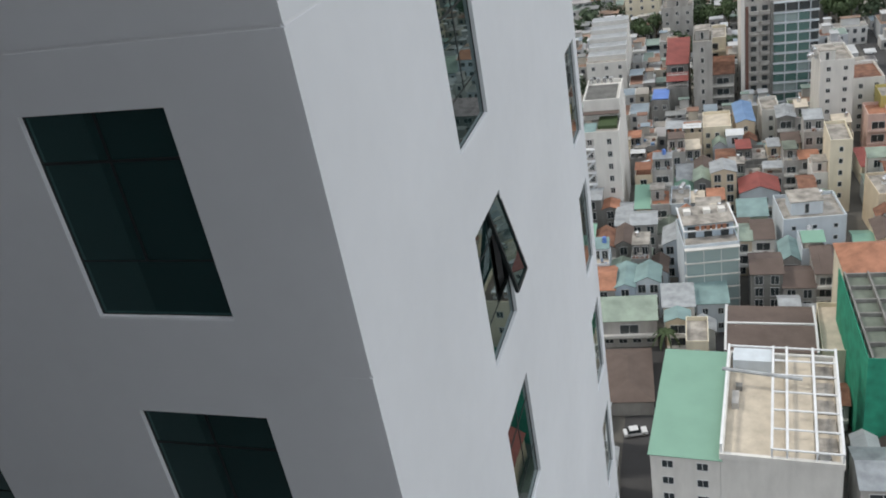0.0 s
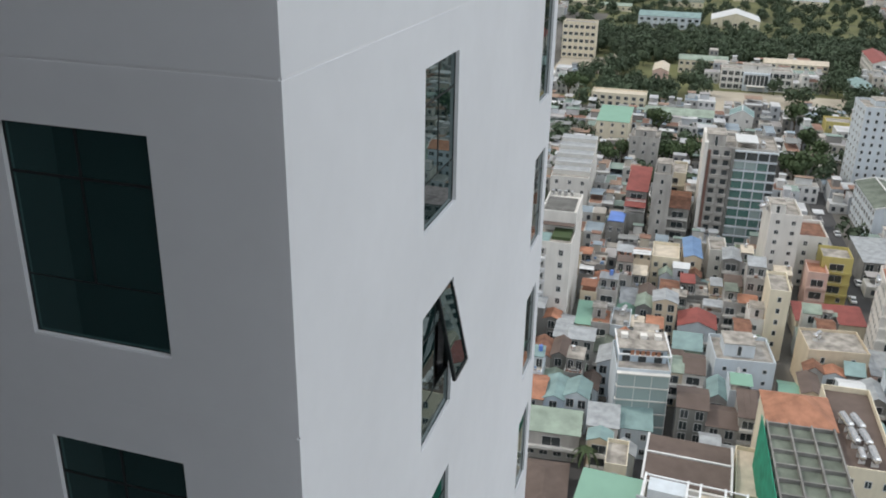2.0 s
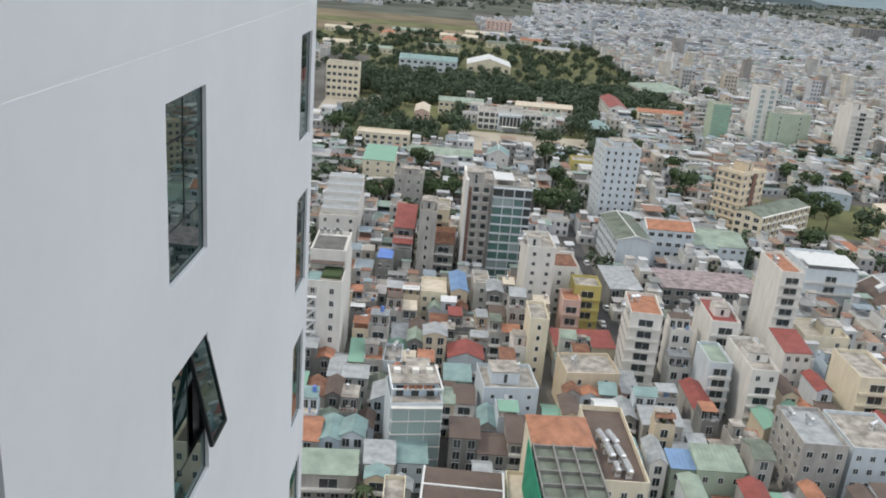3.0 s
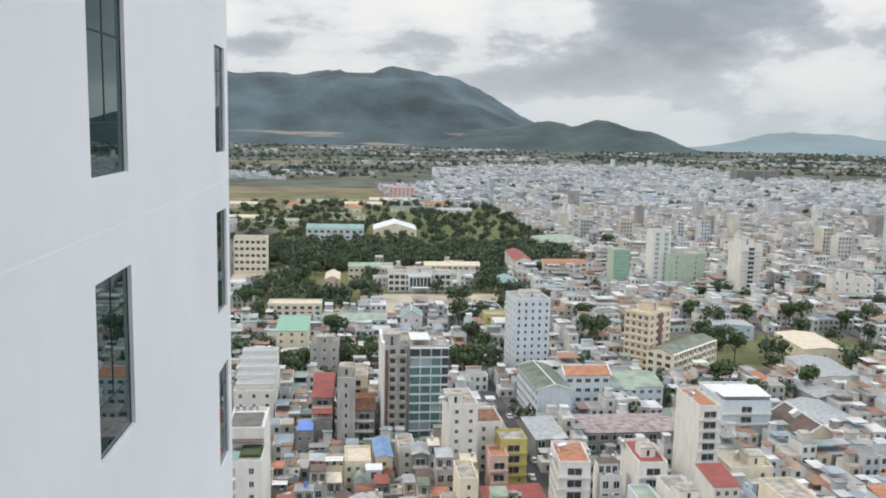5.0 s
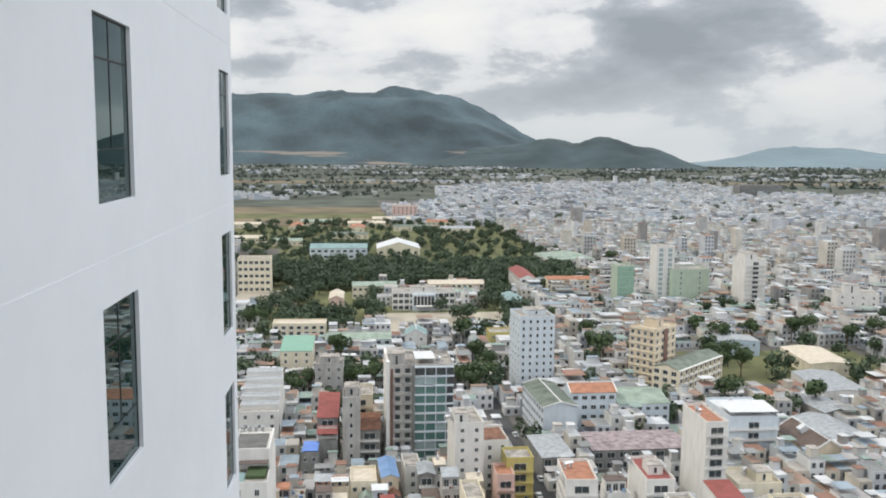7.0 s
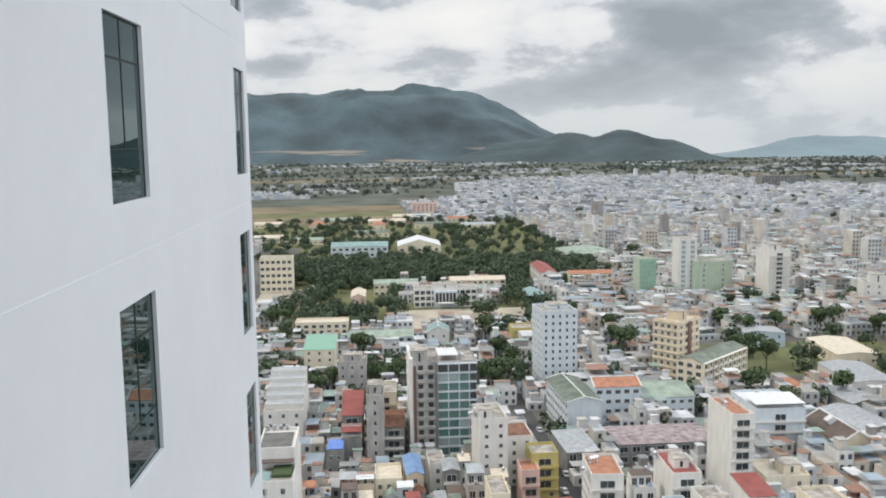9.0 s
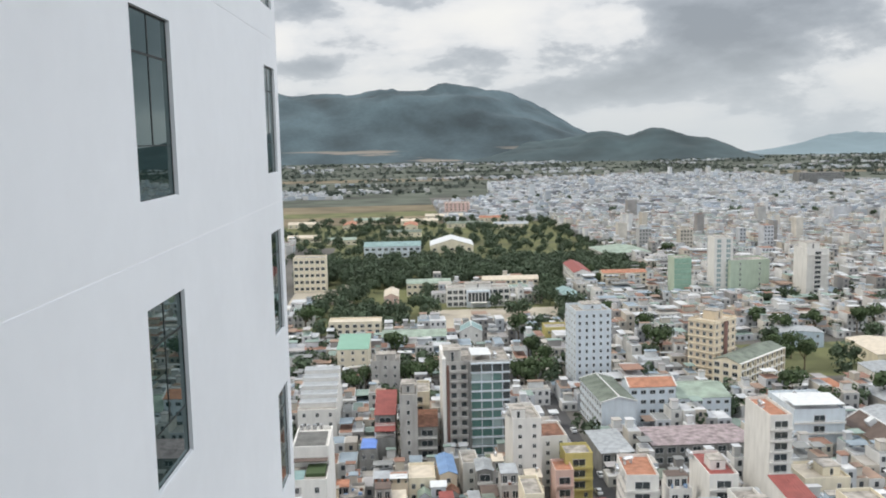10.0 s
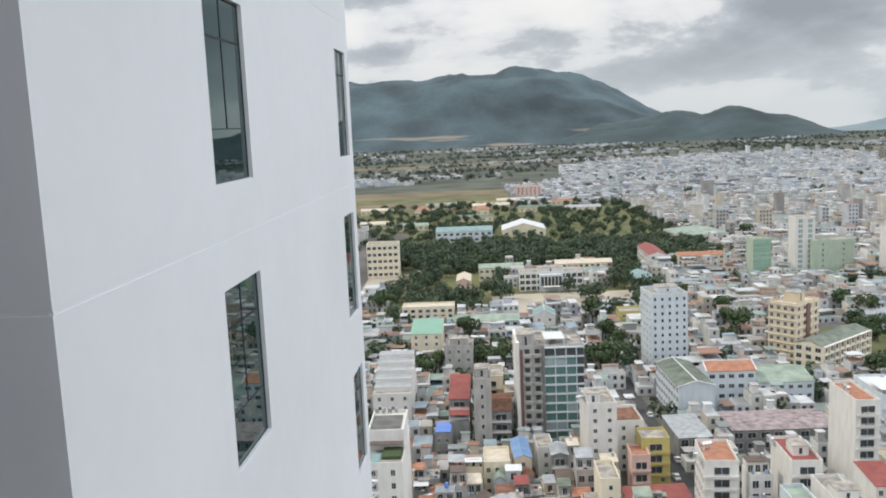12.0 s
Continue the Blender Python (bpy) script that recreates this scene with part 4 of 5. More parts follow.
part("lower_roof", Shape().poly([(-3.3, -3.2, 14.6), (3.3, -3.2, 14.6), (3.3, -0.01, 16.4), (-3.3, -0.01, 16.4), (-3.3, -3.2, 14.75), (3.3, -3.2, 14.75), (3.3, -0.01, 16.55), (-3.3, -0.01, 16.55)], BOX_FACES), ROOFS["red"], redhouse)
for x in (-3.1, 3.1):
    part("post", Shape().box(x - 0.1, -3.1, 12.6, x + 0.1, -2.9, 14.6), WHITE_STEEL, redhouse)
part("terrace", Shape().box(-3.2, -3.2, 0, 3.2, -1.21, 12.6), WALLS["dark"], redhouse)
building(spot(92.5, 247.5, -22), 5.4, 17.0, 26.0, "grey", "flat", "slab", floors=8, cols=1, win=(0.8, 1.4), label="very narrow grey tower house", stair=(0, 4, 4, 6, 3.0))
building(spot(100.5, 252.0, -22), 6.6, 14.0, 14.0, "dark", "lean", "rust", floors=4, cols=2, rise=1.2, label="narrow house with a rusty canopy", balcony=(1, 2, 3))
building(spot(103.5, 268.0, -22), 8.5, 14.0, 20.0, "cream", "flat", "slab", floors=6, cols=3, label="cream house with balconies", balcony=(1, 2, 3, 4, 5))
ribbed = building(spot(73.3, 286.0, -20), 13.5, 32.0, 13.6, "white", "flat", "slab", floors=4, cols=3, label="white block whose pale roof climbs in ribbed steps", name="office_block", category="building", parapet=0.3)
for k in range(5):
    step = part("roof_step", Shape().box(-6.5, 3.0 + 5.4 * k, 13.66, 6.5, 8.3 + 5.4 * k, 15.4 + 1.5 * k), WALLS["white"], ribbed)
    part("step_edge", Shape().box(-6.7, 2.8 + 5.4 * k, 15.1 + 1.5 * k, 6.7, 2.998 + 5.4 * k, 15.5 + 1.5 * k), FRAME_WHITE, step)
    part("step_sheet", Shape().box(-6.4, 3.1 + 5.4 * k, 15.4 + 1.5 * k, 6.4, 8.2 + 5.4 * k, 15.46 + 1.5 * k), ROOFS["zinc"], step)
building(spot(112.0, 369.1, -22), 14.0, 20.0, 12.5, "cream", "lean", "green", floors=4, cols=3, rise=2.6, label="cream block with a green sloping roof", name="school_block", category="building", panes=WIN_GLASS)
building(spot(114.8, 332.7, -22), 11.6, 14.0, 14.4, "grey", "flat", "slab", floors=4, cols=3, label="grey house with a white roof terrace", stair=(0, 3, 8, 6, 2.8))
building(spot(78.5, 246.0, -22), 5.2, 13.0, 11.5, "dark", "flat", "slab", floors=3, cols=2, label="dark house under a blue tarpaulin", parapet=0.4)
solid("tarpaulin", Shape().box(-2.4, 0.6, 12.0, 2.4, 9.5, 12.15).box(-2.6, 0.4, 11.5, -2.4, 0.6, 12.0).box(2.4, 0.4, 11.5, 2.6, 0.6, 12.0).box(-2.6, 9.5, 11.5, -2.4, 9.7, 12.0).box(2.4, 9.5, 11.5, 2.6, 9.7, 12.0), PLASTIC_BLUE, "bright blue tarpaulin stretched over a roof", "tarpaulin", m=spot(78.5, 246.0, -22))
building(spot(93.8, 219.5, -18), 4.8, 15.0, 10.8, "beige", "gable", "blue", floors=3, cols=1, rise=1.0, label="narrow beige house with a bright blue roof", seams=True)
building(spot(104.2, 226.6, -18), 5.0, 11.0, 9.0, "white", "flat", "slab", floors=3, cols=1, label="narrow white house with a roof deck", parapet=1.1)
building(spot(109.2, 218.0, -18), 4.8, 13.0, 9.0, "green", "flat", "terracotta", floors=3, cols=1, label="narrow green house with a long terrace", parapet=1.1)
building(spot(86.5, 221.5, -20), 7.5, 12.0, 9.5, "cream", "flat", "tan", floors=3, cols=3, label="cream house with cluttered roof slab")
# houses on the slope of roofs below the window
building(spot(97.5, 182.2, -20), 6.2, 9.0, 9.4, "white", "flat", "terracotta", floors=3, cols=2, label="white house with a small roof pavilion", stair=(-1.2, 2, 3.2, 4, 2.8))
building(spot(99.9, 180.2, -20), 4.8, 12.0, 18.0, "cream", "flat", "slab", floors=6, cols=1, win=(0.8, 1.2), label="very slim cream tower house")
building(spot(130.9, 209.5, -20), 8.0, 9.0, 13.5, "yellow", "flat", "slab", floors=4, cols=2, label="mustard yellow house with balconies", balcony=(1, 2, 3))
building(spot(123.7, 205.5, -20), 5.2, 9.0, 11.0, "pink", "flat", "terracotta", floors=3, cols=2, label="narrow house with an orange terrace", balcony=(1, 2))
building(spot(112.8, 141.4, -20), 9.0, 7.0, 9.0, "grey", "lean", "zinc", floors=2, cols=3, rise=1.0, label="grey house with a dark sheet roof", seams=True)
building(spot(114.7, 122.7, -20), 9.6, 8.0, 9.0, "green", "lean", "palegreen", floors=2, cols=3, rise=1.2, label="house with a grey-green ribbed roof", seams=True)
building(spot(108.2, 126.7, -20), 5.0, 6.0, 8.0, "green", "lean", "blue", floors=2, cols=2, rise=0.8, label="small house with a blue roof", seams=True)
building(spot(128.9, 147.7, -20), 5.0, 14.0, 7.5, "grey", "gable", "red", floors=2, cols=1, rise=1.2, label="low house with a long red roof", seams=True)
building(spot(82.0, 183.8, -20), 9.0, 8.0, 7.5, "cool", "gable", "red", floors=2, cols=2, rise=1.8, label="house with a red gable and blue awning", balcony=(1,))
building(spot(76.0, 174.0, -20), 6.5, 7.0, 7.0, "green", "lean", "teal", floors=2, cols=2, rise=1.0, label="house with a teal canopy")
building(spot(170.1, 137.6, -20), 9.0, 16.1, 16.0, "cream", "flat", "slab", floors=5, cols=3, label="cream house with a tall blank flank", balcony=(1, 2, 3, 4))
building(spot(136.6, 118.5, -20), 9.5, 16.0, 14.0, "grey", "flat", "zinc", floors=4, cols=3, side=5, label="grey block with steel tanks", win=(1.2, 1.4))
building(spot(149.0, 115.5, -20), 12.0, 16.0, 13.0, "cool", "flat", "slab", floors=4, cols=4, label="bluish block with small windows", win=(1.0, 1.2))
building(spot(137.0, 154.4, -20), 5.5, 12.0, 15.0, "cool", "flat", "palegreen", floors=5, cols=2, label="slim bluish house with green terrace", balcony=(1, 2, 3, 4))
building(spot(164.5, 158.3, -20), 7.0, 12.0, 14.0, "white", "lean", "red", floors=4, cols=3, rise=1.4, label="white house under a red roof", seams=True)
building(spot(142.4, 145.3, -20), 6.5, 19.2, 17.0, "white", "flat", "slab", floors=6, cols=2, label="tall white house with a blank side wall", balcony=(1, 2, 3, 4), stair=(0, 6, 5, 5, 2.4))
# school and public buildings in the trees
building(spot(232.2, 490.0, -21), 39.5, 14.0, 11.4, "white", "flat", "slab", floors=3, cols=11, win=(2.7, 2.3), label="white school with a dark glazed entrance front", name="school", category="building", stair=(0, 2, 16, 8, 3.0))
school = bpy.data.objects["school"]
part("portico", Shape().box(-7.5, -2.4, 0, 7.5, -0.15, 10.6), WALLS["cool"], school)
part("portico_glazing", Shape().box(-6.6, -2.5, 3.6, 6.6, -2.42, 9.4), WIN_GLASS, school)
for k in range(7):
    part("portico_mullion", Shape().box(-6.6 + 2.2 * k - 0.2, -2.62, 3.6, -6.6 + 2.2 * k + 0.2, -2.4, 9.4), FRAME_WHITE, school)
part("porch_roof", Shape().box(-5.0, -6.0, 3.2, 5.0, -2.4, 3.6), WALLS["white"], school)
for x in (-4.6, 4.6):
    part("porch_column", Shape().box(x - 0.3, -5.8, 0, x + 0.3, -5.2, 3.2), WALLS["white"], school)
building(spot(134.7, 438.4, -22), 28.0, 12.0, 9.0, "cream", "flat", "tan", floors=3, cols=7, win=(2.0, 1.6), label="cream flat-roofed block beside the gardens", name="school_block", category="building")
building(spot(182.7, 394.6, -24), 11.0, 13.0, 8.0, "white", "gable", "teal", floors=2, cols=2, rise=3.0, label="white villa with a teal gable roof", verge=True)
building(spot(166.5, 560.0, -21), 12.0, 9.0, 5.0, "beige", "hip", "tan", floors=1, cols=3, rise=3.0, label="bungalow with a faded hipped roof")
building(spot(180.4, 508.0, -21), 9.0, 26.0, 8.0, "pink", "gable", "tan", floors=2, cols=2, side=6, rise=2.0, label="faded pink villa in the gardens")
for sx, sy, sw, sd, st in ((221, 890, 34, 12, "tan"), (259, 1035, 40, 12, "tan"), (299, 985, 14, 46, "terracotta"), (346, 1040, 44, 14, "palegreen"), (362, 945, 16, 40, "terracotta"), (448, 1045, 50, 14, "tan"), (428, 935, 44, 14, "moss"), (395, 1000, 46, 12, "tan"), (250, 850, 30, 10, "palegreen"), (330, 885, 40, 12, "moss"), (470, 900, 40, 14, "zinc"), (490, 985, 36, 12, "terracotta")):
    building(spot(sx, sy, -22), sw, sd, 5.0, "cream", "gable" if sd > sw else "cross", st, floors=1, cols=6 if sw > sd else 2, rise=2.4, win=(1.8, 1.4), label="long low shed with " + {"tan": "a tan roof", "terracotta": "an orange roof", "palegreen": "a faded green roof", "moss": "a mossy roof", "zinc": "a zinc roof"}[st], name="shed", category="shed", group="sheds beyond the trees")
building(spot(485.6, 1087.4, -22), 34.0, 24.0, 17.0, "pink", "flat", "slab", floors=5, cols=6, win=(2.0, 1.6), label="brick-red block at the edge of town", name="apartment_block", category="building")
building(spot(1354.4, 1281.3, -22), 90.0, 30.0, 24.0, "dark", "flat", "slab", floors=6, cols=14, win=(3.0, 2.0), label="long dark concrete block far off", name="apartment_block", category="building")
building(spot(219.0, 540.0, -21), 30.0, 12.0, 8.5, "cream", "cross", "palegreen", floors=2, cols=8, win=(2.0, 1.6), rise=2.4, label="long school wing with a pale green roof", name="school_wing", category="building")
building(spot(272.0, 522.0, -21), 38.0, 12.0, 9.4, "cream", "cross", "tan", floors=3, cols=10, win=(2.0, 1.6), rise=2.0, label="long school wing with a pale roof", name="school_wing", category="building")
building(spot(263.4, 735.0, -22), 51.0, 26.0, 10.0, "cool", "cross", "teal", floors=2, cols=9, win=(3.0, 2.0), rise=3.0, label="large hall with a teal roof", name="hall", category="building")
building(spot(322.0, 735.0, -22), 40.0, 40.0, 7.0, "cream", "gable", "white", floors=1, cols=5, win=(3.0, 2.0), rise=6.0, label="sports hall with a domed pale roof", name="sports_hall", category="building")
building(spot(151.1, 595.0, -21), 22.5, 14.0, 23.6, "cream", "flat", "slab", floors=5, cols=6, win=(2.4, 2.0), label="cream five-storey block with open galleries", name="school_block", category="building")
building(spot(341.3, 488.5, -22), 30.0, 12.0, 13.1, "cream", "cross", "terracotta", floors=4, cols=8, win=(1.8, 1.5), rise=1.6, label="cream block with an orange roof", name="school_block", category="building")
building(spot(318.0, 504.0, -22), 12.0, 48.0, 13.0, "white", "gable", "red", floors=4, cols=2, side=10, win=(2.0, 1.4), rise=2.4, label="white block with a red roof", name="school_block", category="building")
building(spot(418.6, 594.5, -16), 40.0, 45.0, 9.5, "white", "hip", "palegreen", floors=2, cols=6, win=(3.0, 1.6), rise=4.5, label="white hall with a low green roof", name="sports_hall", category="building")
building(spot(278.0, 447.5, -16), 11.0, 32.0, 8.5, "cool", "gable", "teal", floors=3, cols=3, side=8, rise=2.0, label="pale block with a teal gable roof", name="school_block", category="building")
building(spot(152.1, 396.0, -22), 32.0, 14.0, 8.4, "cool", "cross", "palegreen", floors=3, cols=8, win=(2.0, 1.5), rise=2.2, label="long block with a grey-green roof", name="school_block", category="building")
building(spot(219.6, 372.1, -21), 11.6, 12.0, 10.0, "yellow", "flat", "slab", floors=3, cols=3, label="bright yellow plastered town house")
# towers farther out
building(spot(385.0, 442.0, -22), 12.0, 14.0, 38.2, "white", "flat", "slab", floors=12, cols=2, side=0, win=(2.6, 2.2), panes=PALE_GLASS, label="white tower with bluish window strips", name="apartment_tower", category="building")
building(spot(398.6, 432.8, -18), 26.0, 18.0, 23.7, "green", "flat", "slab", floors=7, cols=2, label="pale greenish plastered apartment block", name="apartment_block", category="building")
netted = building(spot(355.0, 445.0, -18), 11.0, 12.0, 27.0, "green", "flat", "slab", floors=8, cols=0, label="narrow building shell hung with pale green sheeting", name="building_site", category="building")
for k in range(8):
    part("sheeting", Shape().box(-5.6, -0.3, 0.2 + 3.4 * k, 5.6, -0.2, 3.3 + 3.4 * k), PALE_NET, netted, "pale green sheeting")
building(spot(421.0, 399.0, -22), 13.5, 20.0, 33.0, "white", "flat", "slab", floors=11, cols=1, side=0, win=(4.2, 1.5), label="tall white hotel with dark window strips", name="hotel_tower", category="building", stair=(-1, 5, 8, 12, 4), balcony=tuple(range(1, 11)))
building(spot(464.8, 357.8, -40), 24.0, 18.0, 15.0, "white", "flat", "slab", floors=4, cols=4, label="white cubic office building, flat-roofed", name="office_block", category="building", stair=(-3, 4, 9, 8, 5))
building(spot(604.0, 420.0, -40), 26.0, 24.0, 52.0, "cool", "flat", "slab", floors=15, cols=6, side=5, win=(1.8, 1.8), label="grey-blue concrete high-rise tower", name="apartment_tower", category="building")

# ---- streets, yards and fields ----
sheet("road", grid_rect(56.5, 232, 63.5, 430), 0.02, ASPHALT, "grey asphalt street between the blocks", "road")
sheet("road_cross", grid_rect(-60, 268, 66, 275), 0.024, ASPHALT, "narrow asphalt cross street", "road")
sheet("yard", grid_rect(-14, 60, 4, 154), 0.02, ASPHALT, "dark paved yard below the tower", "yard")
sheet("plaza", grid_rect(20, 470, 100, 532), 0.02, YARD, "pale paved school forecourt", "yard")
sheet("sports_ground", grid_rect(-72, 560, -30, 620), 0.02, YARD, "sandy sports ground", "yard")
sheet("lawn", grid_rect(168, 360, 262, 420), 0.02, GRASS, "dry grass and scrub on an empty plot", "lawn")
sheet("lawn_school", grid_rect(-60, 470, 190, 860), 0.012, GRASS, "dull green school grounds", "lawn")
sheet("gardens", grid_rect(-150, 862, 190, 1088), 0.014, GRASS, "dull green gardens and plots between the sheds", "field")
sheet("field", grid_rect(-420, 1090, 60, 1560), 0.05, FIELD, "brownish open field beyond the town", "field")
sheet("field_scrub", grid_rect(-420, 1200, 60, 1275), 0.09, GRASS, "rough green strip across the open field", "field")
sheet("field_scrub_far", grid_rect(-420, 1400, 60, 1560), 0.09, SCRUB, "dull green scrub at the edge of the field", "field")
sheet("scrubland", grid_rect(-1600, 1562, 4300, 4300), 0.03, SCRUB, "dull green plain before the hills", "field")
sheet("airfield", grid_rect(-300, 2180, 2900, 2330), 0.06, FIELD, "long brown strip of open land", "field")
OPEN = [(-150, 860, 190, 1090), (78, 252, 116, 266), (56, 232, 64, 430), (-60, 268, 56, 275), (-14, 60, 4, 128), (20, 470, 100, 545), (-80, 540, -20, 630), (160, 350, 270, 425), (-100, 600, 190, 860), (-420, 1090, 60, 1560)]
GROVES = [(-70, 612, 175, 720), (-50, 470, 25, 600), (90, 470, 112, 600)]

TREE_SPOTS = ((103, 336), (101, 341), (109, 342), (123, 336), (129, 333), (136, 334), (167, 315), (166, 306), (172, 308), (190, 335), (194, 355), (207, 389), (272, 373), (257, 345), (251, 329), (298, 308), (287, 290), (306, 304), (296, 286), (328, 348), (328, 333), (354, 336), (374, 327), (388, 328), (282, 418), (137, 382), (252, 249), (251, 233), (390, 305), (416, 308), (283, 234), (114, 461), (123, 473), (330, 503), (336, 527), (464, 602))
for x, y in TREE_SPOTS:
    p = Vector((x, y, 0))
    TAKEN.append((p.dot(U) - 3.5, p.dot(V) - 4.5, p.dot(U) + 3.5, p.dot(V) + 3))

# ---- the ordinary houses ----
WALL_PICK = ["white"] * 5 + ["cool"] * 4 + ["cream"] * 3 + ["grey"] * 5 + ["dark", "dark", "dark", "green", "blue", "pink", "beige", "beige"]
ROOF_PICK = ["slab"] * 6 + ["tan"] * 3 + ["rust", "terracotta", "terracotta", "zinc", "zinc", "moss"]
LEAN_PICK = ["zinc"] * 5 + ["rust"] * 2 + ["terracotta"] * 2 + ["brown"] * 3 + ["moss", "moss", "palegreen", "palegreen", "teal", "teal", "white", "red", "green"]
WORDS = {"white": "white", "cool": "bluish white", "cream": "cream", "grey": "grey", "dark": "bare concrete", "green": "pale green", "blue": "pale blue", "pink": "faded pink", "beige": "beige", "yellow": "yellow"}
TOPWORDS = {"moss": "a mossy grey roof", "slab": "a grey roof slab", "tan": "a tan roof terrace", "rust": "a rust-red roof", "terracotta": "an orange tile roof", "zinc": "a zinc sheet roof", "green": "a green sheet roof", "red": "a red sheet roof", "teal": "a teal sheet roof", "palegreen": "a faded green roof", "white": "a white sheet roof", "brown": "a brown roof", "blue": "a blue sheet roof"}


def in_any(u, v, boxes):
    return any(b[0] < u < b[2] and b[1] < v < b[3] for b in boxes)


def in_view(u, v):
    p = U * u + V * v
    turn = math.degrees(math.atan2(p.x, p.y))
    return 6 < turn < 62


lots = []
v = 100.0
while v < 1050:
    near = v < 330
    depth = rng.uniform(7.5, 11) if near else rng.uniform(10, 14)
    u = -200.0 + rng.uniform(0, 4)
    while u < 900:
        w = rng.choice((3.6, 4.0, 4.2, 4.6, 5.0, 6.0)) if near else rng.choice((4.0, 4.6, 5.4, 6.5, 8.5, 11.0))
        d = depth * rng.uniform(0.8, 1.0)
        v0 = v + rng.uniform(0, 1.2)
        far = math.hypot(u, v)
        ok = in_view(u + w / 2, v) and far < 1080 and not in_any(u + w / 2, v + d / 2, OPEN) and not in_any(u + w / 2, v + d / 2, GROVES)
        if ok and rng.random() > 0.05:
            # squeeze the house into what its neighbours leave
            for shrink in (1.0, 0.75, 0.5):
                if free(u, v0, u + w, v0 + d * shrink):
                    lots.append((far, u, v0, w - 0.06, d * shrink))
                    break
                if free(u, v0 + d * (1 - shrink), u + w, v0 + d):
                    lots.append((far, u, v0 + d * (1 - shrink), w - 0.06, d * shrink))
                    break
        u += w + (rng.uniform(1.5, 3) if rng.random() < 0.05 else 0)
    v += depth + rng.choice((0.1, 0.3, 2.2, 3.0))
lots.sort()
NEAR_LOTS, MID_LOTS = lots[:300], lots[300:]


def upper_storey(ob, w, d, h, wall, top):
    """A set-back top floor behind a roof terrace: walls, wide dark doors, a slab with an eave, a low rail and a roof ladder."""
    y0, high = d * rng.uniform(0.34, 0.5), rng.uniform(2.7, 3.2)
    a, b = -w / 2 + 0.17, w / 2 - 0.17
    st = part("upper_storey", Shape().box(a, y0, h + 0.06, b, d - 0.17, h + high), WALLS[wall], ob)
    n = max(1, int(w / 1.9))
    for k in range(n):
        c = a + (b - a) * (k + 0.5) / n
        add_window(st, c, y0, h + 0.2, "front", min(1.2, (b - a) / n * 0.7), 2.0, FRAME_WHITE, WIN_GLASS)
    lean = rng.choice((0.0, 0.0, 0.5, 0.9))
    x0, x1, ya, yb, z = a - 0.12, b + 0.12, y0 - rng.uniform(0.3, 1.2), d - 0.05, h + high
    part("upper_roof", Shape().poly([(x0, ya, z), (x1, ya, z), (x1, yb, z + lean * 0.2), (x0, yb, z + lean * 0.2), (x0, ya, z + 0.14), (x1, ya, z + 0.14), (x1, yb, z + 0.14 + lean), (x0, yb, z + 0.14 + lean)], BOX_FACES), ROOFS[top], st)
    rail = Shape()
    for k in range(5):
        c = a + (b - a) * k / 4
        rail.box(c - 0.03, 0.03, h + 0.9, c + 0.03, 0.09, h + 1.5)
    rail.box(a, 0.03, h + 1.5, b, 0.09, h + 1.57)
    part("terrace_rail", rail, WHITE_STEEL, ob)
    if rng.random() < 0.45:
        tx, ty, zt = rng.uniform(a + 0.7, b - 0.7), d * 0.75, z + 0.12 + lean * 0.5
        part("roof_cistern", Shape().tube((tx, ty, zt), (tx, ty, zt + 1.3), 0.5, 0.5, 10).tube((tx, ty, zt + 1.3), (tx, ty, zt + 1.5), 0.5, 0.15, 10), STEEL if rng.random() < 0.6 else PLASTIC_BLUE, st)


